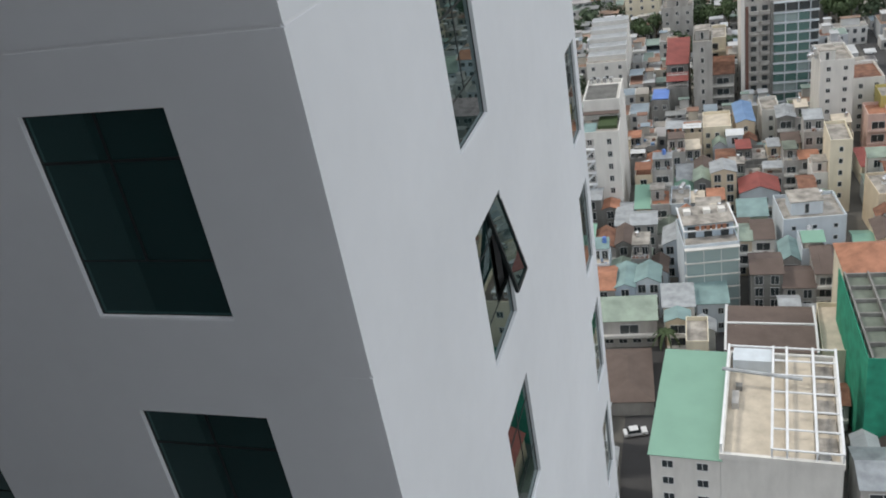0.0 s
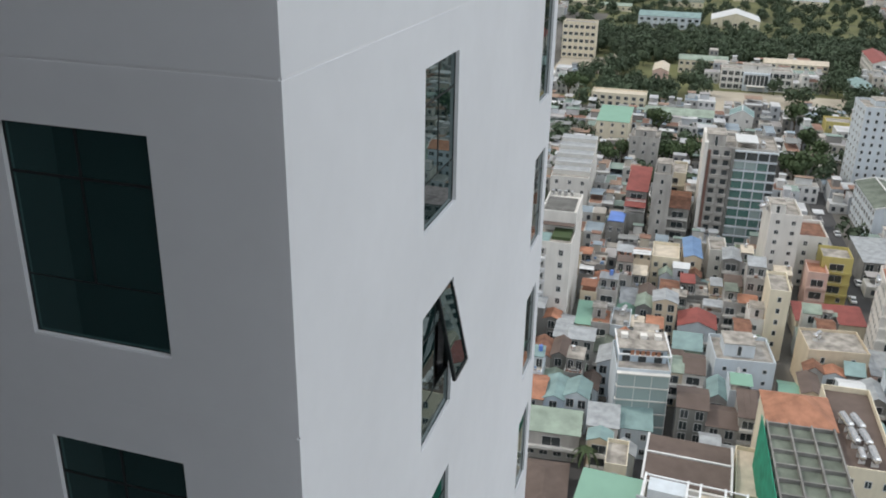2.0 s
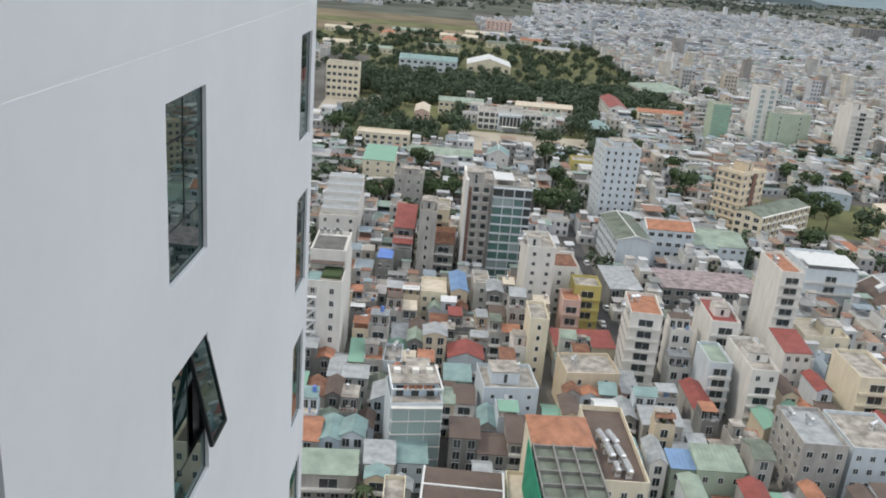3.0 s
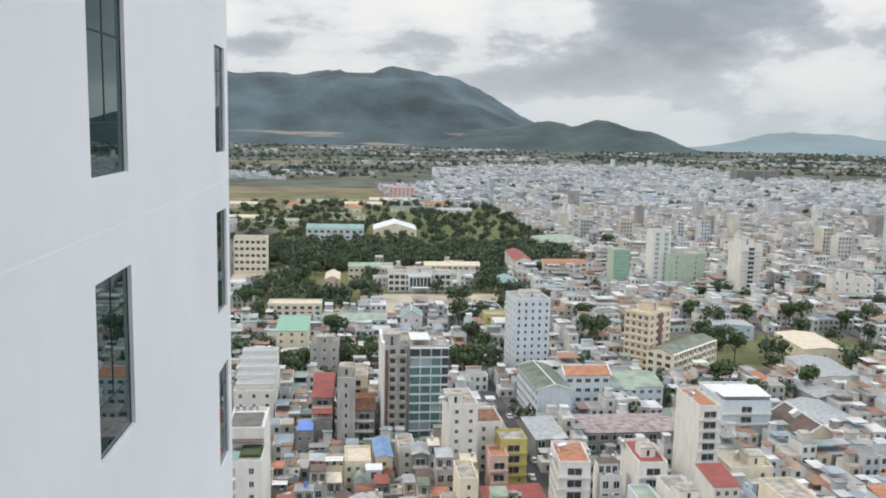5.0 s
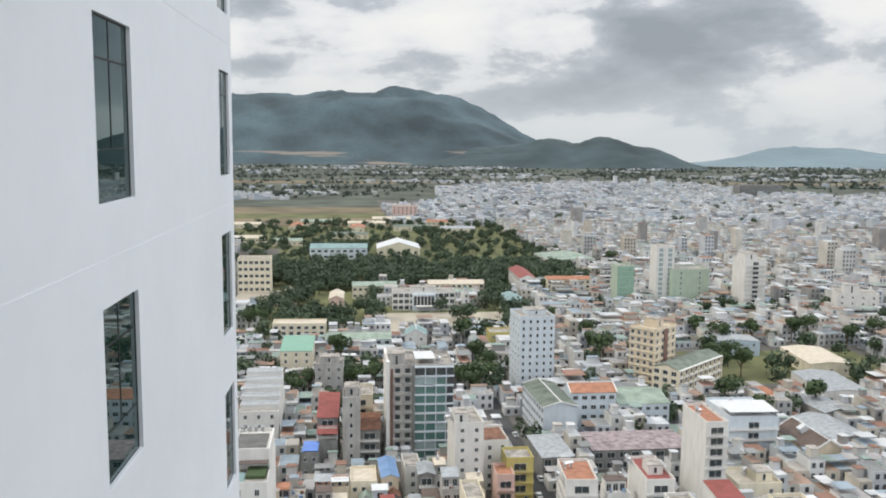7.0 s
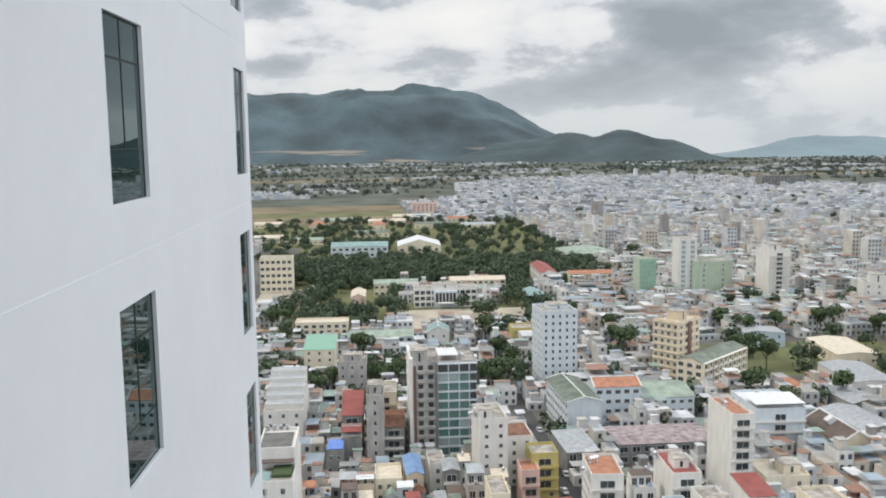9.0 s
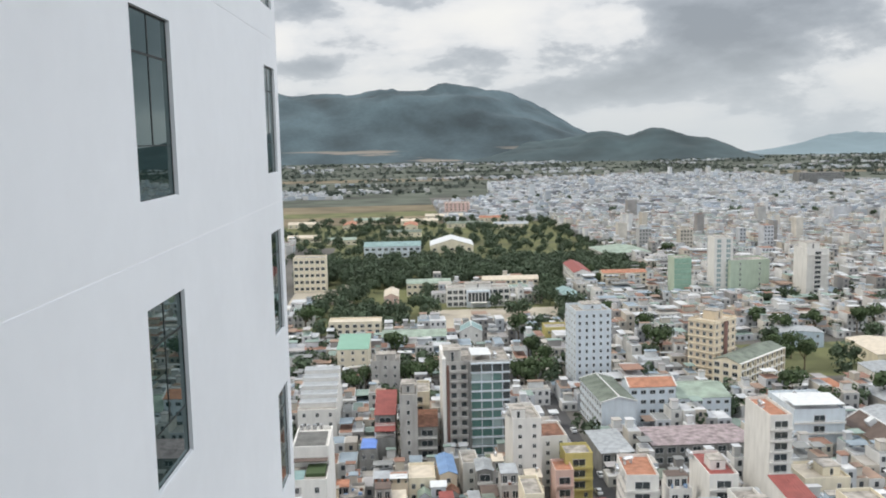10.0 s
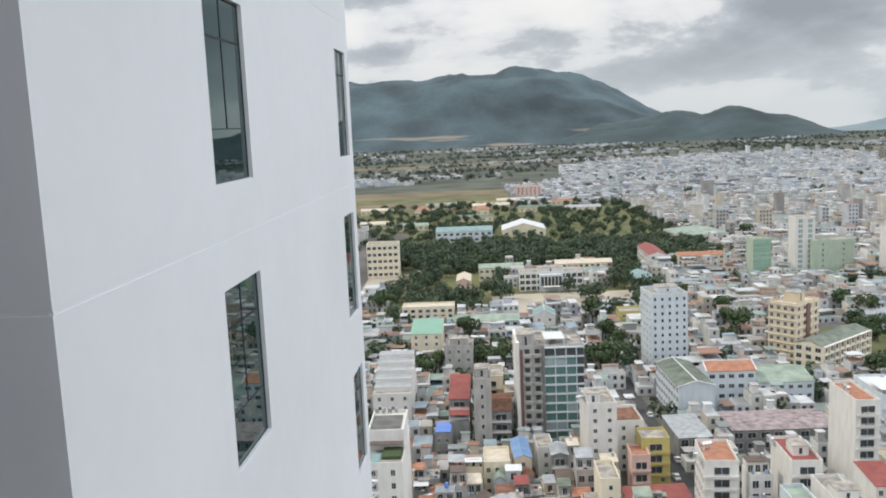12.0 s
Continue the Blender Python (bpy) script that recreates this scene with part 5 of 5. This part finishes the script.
def ordinary_house(u, v, w, d):
    kind = rng.random()
    wall = rng.choice(WALL_PICK)
    floors = rng.choice((1, 2, 2, 2, 3, 3, 3, 4))
    if math.hypot(u, v) < 150:
        floors = min(floors, 3)
    h = floors * rng.uniform(3.1, 3.5)
    m = grid_pose(u + w / 2, v, 0, rng.uniform(-1.5, 1.5))
    cols = max(1, int(w / 2.4))
    stepped = kind < 0.40 and d > 6
    # darker wall colours beside the tower stand in for shaded gaps between houses
    if math.hypot(u, v) < 330 and u < 45:
        wall = rng.choice(("dark", "grey", "beige", wall, wall))
    if math.hypot(u, v) < 215:
        # the nearest lanes: low, mostly under sheet roofs; greyer walls also add their shade
        wall = rng.choice(("grey", "dark", "grey", "beige", "cool", wall))
        kind, h = max(kind, rng.uniform(0.3, 1.0)), h * 0.85
        stepped = stepped and kind < 0.5
    if kind < 0.62:
        top = rng.choice(ROOF_PICK)
        stair = (rng.uniform(-0.2, 0.2) * w, d * rng.uniform(0.3, 0.5), min(3.4, w * 0.7), min(4.5, d * 0.4), rng.uniform(2.4, 3.0)) if rng.random() < 0.6 and not stepped else None
        ob = building(m, w, d, h, wall, "flat", top, floors, cols, 0, (1.5, 1.9), label=f"{WORDS[wall]} town house with {TOPWORDS[top]}", group="town houses", balcony=tuple(range(1, floors)) if rng.random() < 0.45 else (), stair=stair, canopy=rng.choice(LEAN_PICK) if rng.random() < 0.3 and not stepped else "")
        if stepped:
            upper_storey(ob, w, d, h, wall, rng.choice(ROOF_PICK + LEAN_PICK))
        elif rng.random() < 0.4:
            put_tank(m @ Matrix.Translation((rng.uniform(-0.25, 0.25) * w, d * 0.85, h + 0.07)) @ Matrix.Rotation(rng.uniform(0, 3), 4, "Z"))
    else:
        top = rng.choice(LEAN_PICK)
        form = rng.choice(("lean", "gable", "gable", "cross"))
        ob = building(m, w, d, h, wall, form, top, floors, cols, 0, (1.5, 1.9), rise=rng.uniform(0.7, 1.6), label=f"{WORDS[wall]} town house with {TOPWORDS[top]}", group="town houses", balcony=tuple(range(1, floors)) if rng.random() < 0.4 else (), seams=rng.random() < 0.6)
    TAKEN.pop()
    # odds and ends on the roof
    if kind < 0.62:
        for k in range(rng.randint(2, 5)):
            x, y, s = rng.uniform(-0.35, 0.35) * w, rng.uniform(0.08, 0.26 if stepped else 0.8) * d, rng.uniform(0.4, 1.1)
            part("roof_box", Shape().box(x - s / 2, y, h + 0.06, x + s / 2, y + s * 0.8, h + 0.06 + rng.uniform(0.4, 1.3)), rng.choice((WALLS["white"], WALLS["dark"], ROOFS["zinc"], ROOFS["rust"], LEAF, ROOFS["blue"])), ob)
        if not stepped and rng.random() < 0.5:
            y = rng.uniform(0.55, 0.75) * d
            part("sheet_awning", Shape().poly([(-w / 2 + 0.2, y, h + 1.9), (w / 2 - 0.2, y, h + 1.9), (w / 2 - 0.2, d - 0.1, h + 2.5), (-w / 2 + 0.2, d - 0.1, h + 2.5), (-w / 2 + 0.2, y, h + 1.98), (w / 2 - 0.2, y, h + 1.98), (w / 2 - 0.2, d - 0.1, h + 2.58), (-w / 2 + 0.2, d - 0.1, h + 2.58)], BOX_FACES), ROOFS[rng.choice(LEAN_PICK)], ob)
            part("awning_wall", Shape().box(-w / 2 + 0.2, d - 0.25, h, w / 2 - 0.2, d - 0.12, h + 2.5), WALLS[wall], ob)
    return ob


for far, u, v, w, d in NEAR_LOTS:
    ordinary_house(u, v, w, d)

# houses farther off, joined: walls, roofs and openings
PALE = [(0.65, 0.65, 0.64), (0.55, 0.57, 0.60), (0.60, 0.57, 0.51), (0.45, 0.45, 0.44), (0.68, 0.68, 0.67), (0.48, 0.51, 0.54), (0.31, 0.30, 0.29), (0.58, 0.58, 0.56), (0.53, 0.49, 0.42), (0.65, 0.66, 0.66)]
TOPS = [(0.36, 0.35, 0.35), (0.47, 0.49, 0.51), (0.27, 0.16, 0.12), (0.58, 0.59, 0.60), (0.24, 0.25, 0.25), (0.24, 0.31, 0.28), (0.40, 0.38, 0.35), (0.51, 0.53, 0.55), (0.31, 0.22, 0.17), (0.27, 0.33, 0.38)]
FAR_WALL = material("far_house_walls", (0.7, 0.7, 0.7), 0.85, 0.3, 0.12, 0.8, 0.0, island=PALE, coords="World")
FAR_ROOF = material("far_house_roofs", (0.5, 0.5, 0.5), 0.85, 0.35, 0.12, 0.8, 0.0, island=TOPS, coords="World")
FAR_HOLE = material("far_house_windows", (0.06, 0.07, 0.08), 0.4, 0.3, 0.3, 1.0, 0.0)


def joined(name, boxes, mat, label, category, skip_bottom=True):
    """Many boxes (u0, v0, z0, u1, v1, z1) of the street grid in one mesh."""
    b = np.array(boxes)
    ix = [(0, 1, 2), (3, 1, 2), (3, 4, 2), (0, 4, 2), (0, 1, 5), (3, 1, 5), (3, 4, 5), (0, 4, 5)]
    local = np.stack([b[:, i] for i in ix], 1)
    x = local[..., 0] * U.x + local[..., 1] * V.x
    y = local[..., 0] * U.y + local[..., 1] * V.y
    verts = np.stack([x, y, local[..., 2]], -1).reshape(-1, 3)
    faces = (np.array(BOX_FACES[1:])[None] + 8 * np.arange(len(b))[:, None, None]).reshape(-1, 4)
    me = bpy.data.meshes.new(name)
    me.from_pydata(verts.tolist(), [], faces.tolist())
    me.materials.append(mat)
    ob = new(name, me)
    return tagged(ob, label, category, kind="stuff")


walls, roofs, holes = [], [], []
for far, u, v, w, d in MID_LOTS:
    fl = rng.choice((1, 1, 2, 2, 2, 3) if far < 580 else (1, 1, 2, 2, 3, 3, 4))
    if far > 620 and u > 190 and rng.random() < 0.018:
        fl = rng.randint(5, 9)
    h = fl * 3.3
    walls.append((u, v, 0, u + w, v + d, h))
    roofs.append((u + 0.15, v + 0.15, h, u + w - 0.15, v + d - 0.15, h + 0.1))
    if rng.random() < 0.45:
        a, b = rng.uniform(0.05, 0.3) * w, rng.uniform(0.2, 0.5) * d
        walls.append((u + a, v + b, h + 0.1, u + a + w * 0.55, v + b + d * 0.35, h + 2.8))
        roofs.append((u + a - 0.3, v + b - 0.3, h + 2.8, u + a + w * 0.55 + 0.3, v + b + d * 0.35 + 0.3, h + 3.0))
    elif rng.random() < 0.5:
        roofs.append((u, v + d * 0.3, h + 2.2, u + w, v + d, h + 2.4))
    if far < 800:
        n = max(1, int(w / 2.3))
        for k in range(fl):
            for c in range(n):
                x = u + w * (c + 0.5) / n
                holes.append((x - 0.6, v - 0.05, k * 3.3 + 0.8, x + 0.6, v + 0.05, k * 3.3 + 2.4))
joined("town_houses", walls, FAR_WALL, "dense concrete town houses in cream, white and grey", "houses")
joined("town_roofs", roofs, FAR_ROOF, "mixed grey, pale and rusty flat roofs of the town", "roofs")
joined("town_windows", holes, FAR_HOLE, "dark windows of the farther town houses", "windows")
walls, roofs = [], []
far_rng = np.random.default_rng(5)
rows_v = 1050.0
while rows_v < 2150:
    dep = far_rng.uniform(11, 16)
    uu = -300.0
    while uu < 2400:
        w = far_rng.uniform(6, 16)
        p = U * uu + V * rows_v
        turn = math.degrees(math.atan2(p.x, p.y))
        dist = math.hypot(uu, rows_v)
        edge = 1650 + 260 * math.sin(turn * 0.21) + (500 if turn > 26 else 0)
        if 12 < turn < 64 and dist < edge and not in_any(uu, rows_v, OPEN) and far_rng.random() > 0.16:
            h = 3.1 * far_rng.choice([1, 1, 2, 2, 2, 3]) * far_rng.uniform(0.8, 1.2)
            if far_rng.random() < 0.004:
                h += far_rng.uniform(8, 22)
            walls.append((uu, rows_v, 0, uu + w - 0.3, rows_v + dep, h))
            roofs.append((uu + 0.2, rows_v + 0.2, h, uu + w - 0.5, rows_v + dep - 0.2, h + 0.12))
            if far_rng.random() < 0.45:
                walls.append((uu + 1, rows_v + 3, h, uu + w * 0.6, rows_v + dep * 0.7, h + 2.8))
        uu += w
    rows_v += dep + far_rng.choice([0.5, 4, 7])
# hamlets scattered over the plain
for k in range(95):
    hu, hv = far_rng.uniform(-900, 3200), far_rng.uniform(1650, 3600)
    for q in range(int(far_rng.integers(6, 26))):
        a, b, s = hu + far_rng.normal(0, 70), hv + far_rng.normal(0, 22), far_rng.uniform(7, 16)
        walls.append((a, b, 0, a + s, b + 9, far_rng.uniform(3.5, 8)))
# bluer palettes for the far town, with haze painted into walls and roofs
HAZED_WALLS = [(0.60, 0.62, 0.65), (0.51, 0.55, 0.59), (0.55, 0.55, 0.53), (0.40, 0.43, 0.46), (0.67, 0.68, 0.70), (0.42, 0.47, 0.53), (0.25, 0.26, 0.28), (0.56, 0.59, 0.61), (0.47, 0.46, 0.44), (0.64, 0.66, 0.68)]
HAZED_TOPS = [(0.31, 0.33, 0.35), (0.44, 0.46, 0.49), (0.24, 0.16, 0.13), (0.56, 0.58, 0.61), (0.18, 0.20, 0.22), (0.24, 0.29, 0.29), (0.36, 0.36, 0.35), (0.49, 0.52, 0.55), (0.15, 0.17, 0.15), (0.24, 0.29, 0.36)]
joined("far_houses", walls, material("hazed_town_walls", (0.7, 0.7, 0.7), 0.85, 0.3, 0.05, 0.3, 0.0, island=HAZED_WALLS, coords="World"), "town houses tinted pale and bluish for haze out to the edge of town", "houses")
joined("far_roofs", roofs, material("hazed_town_roofs", (0.5, 0.5, 0.5), 0.85, 0.35, 0.05, 0.3, 0.0, island=HAZED_TOPS, coords="World"), "pale and dark flat roofs of the far town, tinted bluish for haze", "roofs")

# ---- trees ----
def crown_points(r, n, seed):
    g = random.Random(seed)
    lobes = [(Vector((g.uniform(-0.55, 0.55), g.uniform(-0.55, 0.55), g.uniform(-0.25, 0.5))) * r, r * g.uniform(0.35, 0.6)) for _ in range(7)]
    out = []
    for _ in range(n):
        c, q = g.choice(lobes)
        d = Vector((g.gauss(0, 1), g.gauss(0, 1), g.gauss(0, 0.8))).normalized()
        out.append((c + d * q * g.uniform(0.7, 1.08), d))
    return out


def leaf_clumps(s, centre, r, n, seed, size):
    g = random.Random(seed * 31 + 5)
    for p, d in crown_points(r, n, seed):
        a = d.cross(Vector((g.uniform(-1, 1), g.uniform(-1, 1), g.uniform(-1, 1)))).normalized()
        b = (d.cross(a) + d * g.uniform(-0.6, 0.6)).normalized()
        q = size * g.uniform(0.6, 1.4)
        c = centre + p
        s.poly([c - a * q, c - b * q * 0.6, c + a * q, c + b * q * 0.7 + d * q * 0.3], [(0, 1, 2), (0, 2, 3)])
    return s


def tree_thing(seed, height, r):
    ob = thing("tree", Matrix(), "broad dark green street tree", "tree", "trees between the houses")
    t = Shape().tube((0, 0, 0), (0.1, 0, height * 0.55), 0.28, 0.17, 8)
    g = random.Random(seed)
    for k in range(5):
        a = g.uniform(0, math.tau)
        t.tube((0.05, 0, height * (0.35 + 0.04 * k)), (math.cos(a) * r * 0.6, math.sin(a) * r * 0.6, height * 0.72), 0.11, 0.04, 6)
    part("trunk", t, BARK, ob)
    part("crown", leaf_clumps(Shape(), Vector((0, 0, height * 0.75)), r, 520, seed, 0.55), LEAF, ob)
    return ob


TREES = [tree_thing(k, 9.0 + k, 3.6 + 0.5 * k) for k in range(3)]
places = [(x, y, k % 3) for k, (x, y) in enumerate(TREE_SPOTS)]
first = set()
for x, y, k in places:
    m = Matrix.Translation((x, y, 0)) @ Matrix.Rotation(rng.uniform(0, 6), 4, "Z")
    if k not in first:
        TREES[k].matrix_basis = m
        first.add(k)
    else:
        copy_thing(TREES[k], m @ Matrix.Scale(rng.uniform(1.1, 1.5), 4))

# far woods: clumps of leaves over short trunks, joined
wood = Shape()
g = random.Random(11)
def grove(u0, v0, u1, v1, n, seed, size=(3.5, 6.5), leaves=200):
    for k in range(n):
        uu, vv = g.uniform(u0, u1), g.uniform(v0, v1)
        if not free(uu - 3, vv - 3, uu + 3, vv + 3):
            continue
        p = U * uu + V * vv
        r = g.uniform(*size)
        leaf_clumps(wood, Vector((p.x, p.y, r * 0.95)), r, leaves, seed + k, r * 2.4 / math.sqrt(leaves))
        wood.tube((p.x, p.y, 0), (p.x, p.y, r), 0.3, 0.2, 5)


for k, b in enumerate(GROVES):
    grove(*b, (420, 48, 30)[k], 1000 * k, (4.5, 8.0), 420)
grove(-130, 730, 200, 1085, 400, 5000, (3.0, 6.0))
grove(-420, 1075, 60, 1100, 60, 5500)
grove(160, 600, 230, 760, 70, 6000)
grove(165, 355, 265, 425, 24, 7000)
grove(100, 540, 900, 1500, 190, 9000)
far_wood = random.Random(21)
plain_wood = Shape()
for k in range(330):
    cu, cv = far_wood.uniform(-900, 3300), far_wood.uniform(1600, 3750)
    for q in range(far_wood.randint(9, 20)):
        pu, pv, r = cu + far_wood.gauss(0, 95), cv + far_wood.gauss(0, 12), far_wood.uniform(4, 8)
        p = U * pu + V * pv
        leaf_clumps(plain_wood, Vector((p.x, p.y, r * 0.2)), r, 14, 20000 + 40 * k + q, r * 0.5)
grove(60, 280, 330, 540, 110, 12000)
grove(-60, 280, 40, 470, 60, 13000)
tagged(new("woods", wood.mesh("woods", LEAF_DARK)), "dense dark green tree crowns round the school grounds", "trees", kind="stuff")

tagged(new("plain_trees", plain_wood.mesh("plain_trees", FAR_WOOD)), "low tree belts across the far plain, paled for distance", "trees", kind="stuff")

# ---- hills ----
def ridge(name, centre_turn, half_width, dist, depth, peaks, mat, label, shoulder=(), lift=1.0, folds=(4300, 600)):
    """A hill range across the view: its crest follows smooth bumps, its flanks fall to the plain."""
    cols, rows_n = 140, 26
    verts, faces = [], []
    for i in range(cols + 1):
        turn = centre_turn + half_width * (2 * i / cols - 1)
        crest = sum((high * math.exp(-((turn - at) / wide) ** 2)) ** 5 for at, high, wide in peaks) ** 0.2
        if shoulder:
            crest += shoulder[0] / (1 + math.exp((turn - shoulder[1]) / shoulder[2]))
        crest = EYE + (crest - EYE) * lift + (13 if lift > 1 else 0)
        a = radians(turn)
        for j in range(rows_n + 1):
            q = j / rows_n
            r = dist + depth * q
            wave = (folds[0] + folds[1] * q) / 420
            fold = noise.fractal(Vector((wave * math.sin(a), wave * math.cos(a), 3.0)), 0.8, 2.2, 5)
            shape = math.sin(min(1.0, q * 1.1) * math.pi / 2) ** 1.25
            z = crest * shape * (1 + 0.10 * fold) + 26 * fold * shape * min(1, crest / 90) - 2
            verts.append((r * math.sin(a), r * math.cos(a), z))
    n = rows_n + 1
    for i in range(cols):
        for j in range(rows_n):
            faces.append((i * n + j, i * n + j + 1, (i + 1) * n + j + 1, (i + 1) * n + j))
    me = mesh_of(name, verts, faces, mat)
    for p in me.polygons:
        p.use_smooth = True
    return tagged(new(name, me), label, "hill", kind="structure")


ridge("hill_main", 17, 30, 3900, 1000, ((24.4, 44, 4.4), (16.1, 20, 1.3), (20.0, 34, 3.0), (8, 40, 4)), HILL, "long wooded mountain ridge tinted slate blue for haze", (292, 31.25, 1.75), 1.115, (2950, 1500))
ridge("hill_spur", 34, 12, 3600, 650, ((30.5, 84, 4.6), (33.6, 116, 3.2), (36.9, 138, 2.9), (39.5, 90, 2.6)), HILL_DARK, "wooded spur before the ridge, coloured for shade and haze", (), 1.205, (2750, 800))
ridge("hill_distant", 52, 16, 4300, 600, ((47.6, 82, 3.4), (51.0, 84, 3), (54.5, 74, 5), (61, 95, 4)), HILL_FAR, "low hills on the horizon, painted pale blue for haze")

# parked vehicle in the yard below
car = thing("car", spot(30.3, 118.1, -5), "small white parked car", "car")
body = Shape().poly([(-2.1, -0.85, 0.35), (2.1, -0.85, 0.35), (2.1, 0.85, 0.35), (-2.1, 0.85, 0.35), (-2.05, -0.8, 0.9), (2.0, -0.8, 0.85), (2.0, 0.8, 0.85), (-2.05, 0.8, 0.9)], BOX_FACES)
part("body", body, WHITE_STEEL, car)
part("cabin", Shape().poly([(-1.5, -0.78, 0.9), (1.0, -0.78, 0.87), (1.0, 0.78, 0.87), (-1.5, 0.78, 0.9), (-1.1, -0.65, 1.45), (0.45, -0.65, 1.45), (0.45, 0.65, 1.45), (-1.1, 0.65, 1.45)], BOX_FACES), WIN_GLASS, car)
part("roof", Shape().box(-1.1, -0.66, 1.45, 0.45, 0.66, 1.5), WHITE_STEEL, car)
for x in (-1.3, 1.3):
    for y in (-0.78, 0.78):
        part("wheel", Shape().tube((x, y - 0.1, 0.32), (x, y + 0.1, 0.32), 0.32, 0.32, 12), WALLS["dark"], car)

for along, across, turn in ((246, 58.2, 92), (259, 61.8, 88), (281, 58.0, 91), (301, 62.0, 90), (322, 58.3, 87), (351, 61.7, 90)):
    spot_on_road = U * across + V * along
    copy_thing(car, spot(spot_on_road.x, spot_on_road.y, turn - 20, 0.02))

# palm beside the shed
palm = thing("palm_tree", Matrix.Translation((42.2, 136.6, 0)), "tall palm tree beside the low shed", "palm tree")
part("trunk", Shape().tube((0, 0, 0), (0.3, 0.1, 6.5), 0.2, 0.13, 8), BARK, palm)
for k in range(14):
    a = k * math.tau / 14 + 0.2 * (k % 3)
    fr = Shape()
    last = Vector((0.3, 0.1, 6.5))
    for q in range(1, 6):
        r = q * 0.62
        nxt = Vector((0.3 + math.cos(a) * r, 0.1 + math.sin(a) * r, 6.5 + 0.9 * math.sin(q * 0.62) - 0.10 * q * q * (0.6 + 0.2 * (k % 2))))
        side = Vector((-math.sin(a), math.cos(a), 0)) * (0.5 - 0.07 * q)
        fr.poly([last - side, last + side, nxt + side * 0.8, nxt - side * 0.8, last - side * 0.2 + Vector((0, 0, 0.08)), nxt - side * 0.2 + Vector((0, 0, 0.08))], [(0, 1, 2, 3), (0, 4, 5, 3), (4, 1, 2, 5)])
        last = nxt
    part("frond", fr, LEAF, palm)


# tanks on the larger roofs
for x, y, z, turn in ((113.5, 222.0, 24.07, 10), (116.0, 226.5, 24.07, 80), (117.0, 342.0, 14.47, 20), (125.0, 252.0, 33.87, 70), (200.0, 316.0, 33.07, 30), (176.5, 186.0, 28.27, 70), (127.0, 180.0, 22.07, 0), (121.0, 176.0, 22.07, 60), (88.0, 168.0, 11.57, 30), (105.0, 170.0, 11.07, 40), (140.5, 128.0, 14.07, 70), (138.0, 131.0, 14.07, 70), (155.0, 124.0, 13.07, 20), (226.0, 222.0, 14.57, 60), (191.0, 181.0, 9.57, 20), (250.0, 300.0, 26.07, 19), (427.0, 412.0, 33.07, 40), (149.0, 183.0, 19.07, 70)):
    put_tank(spot(x, y, turn, z))
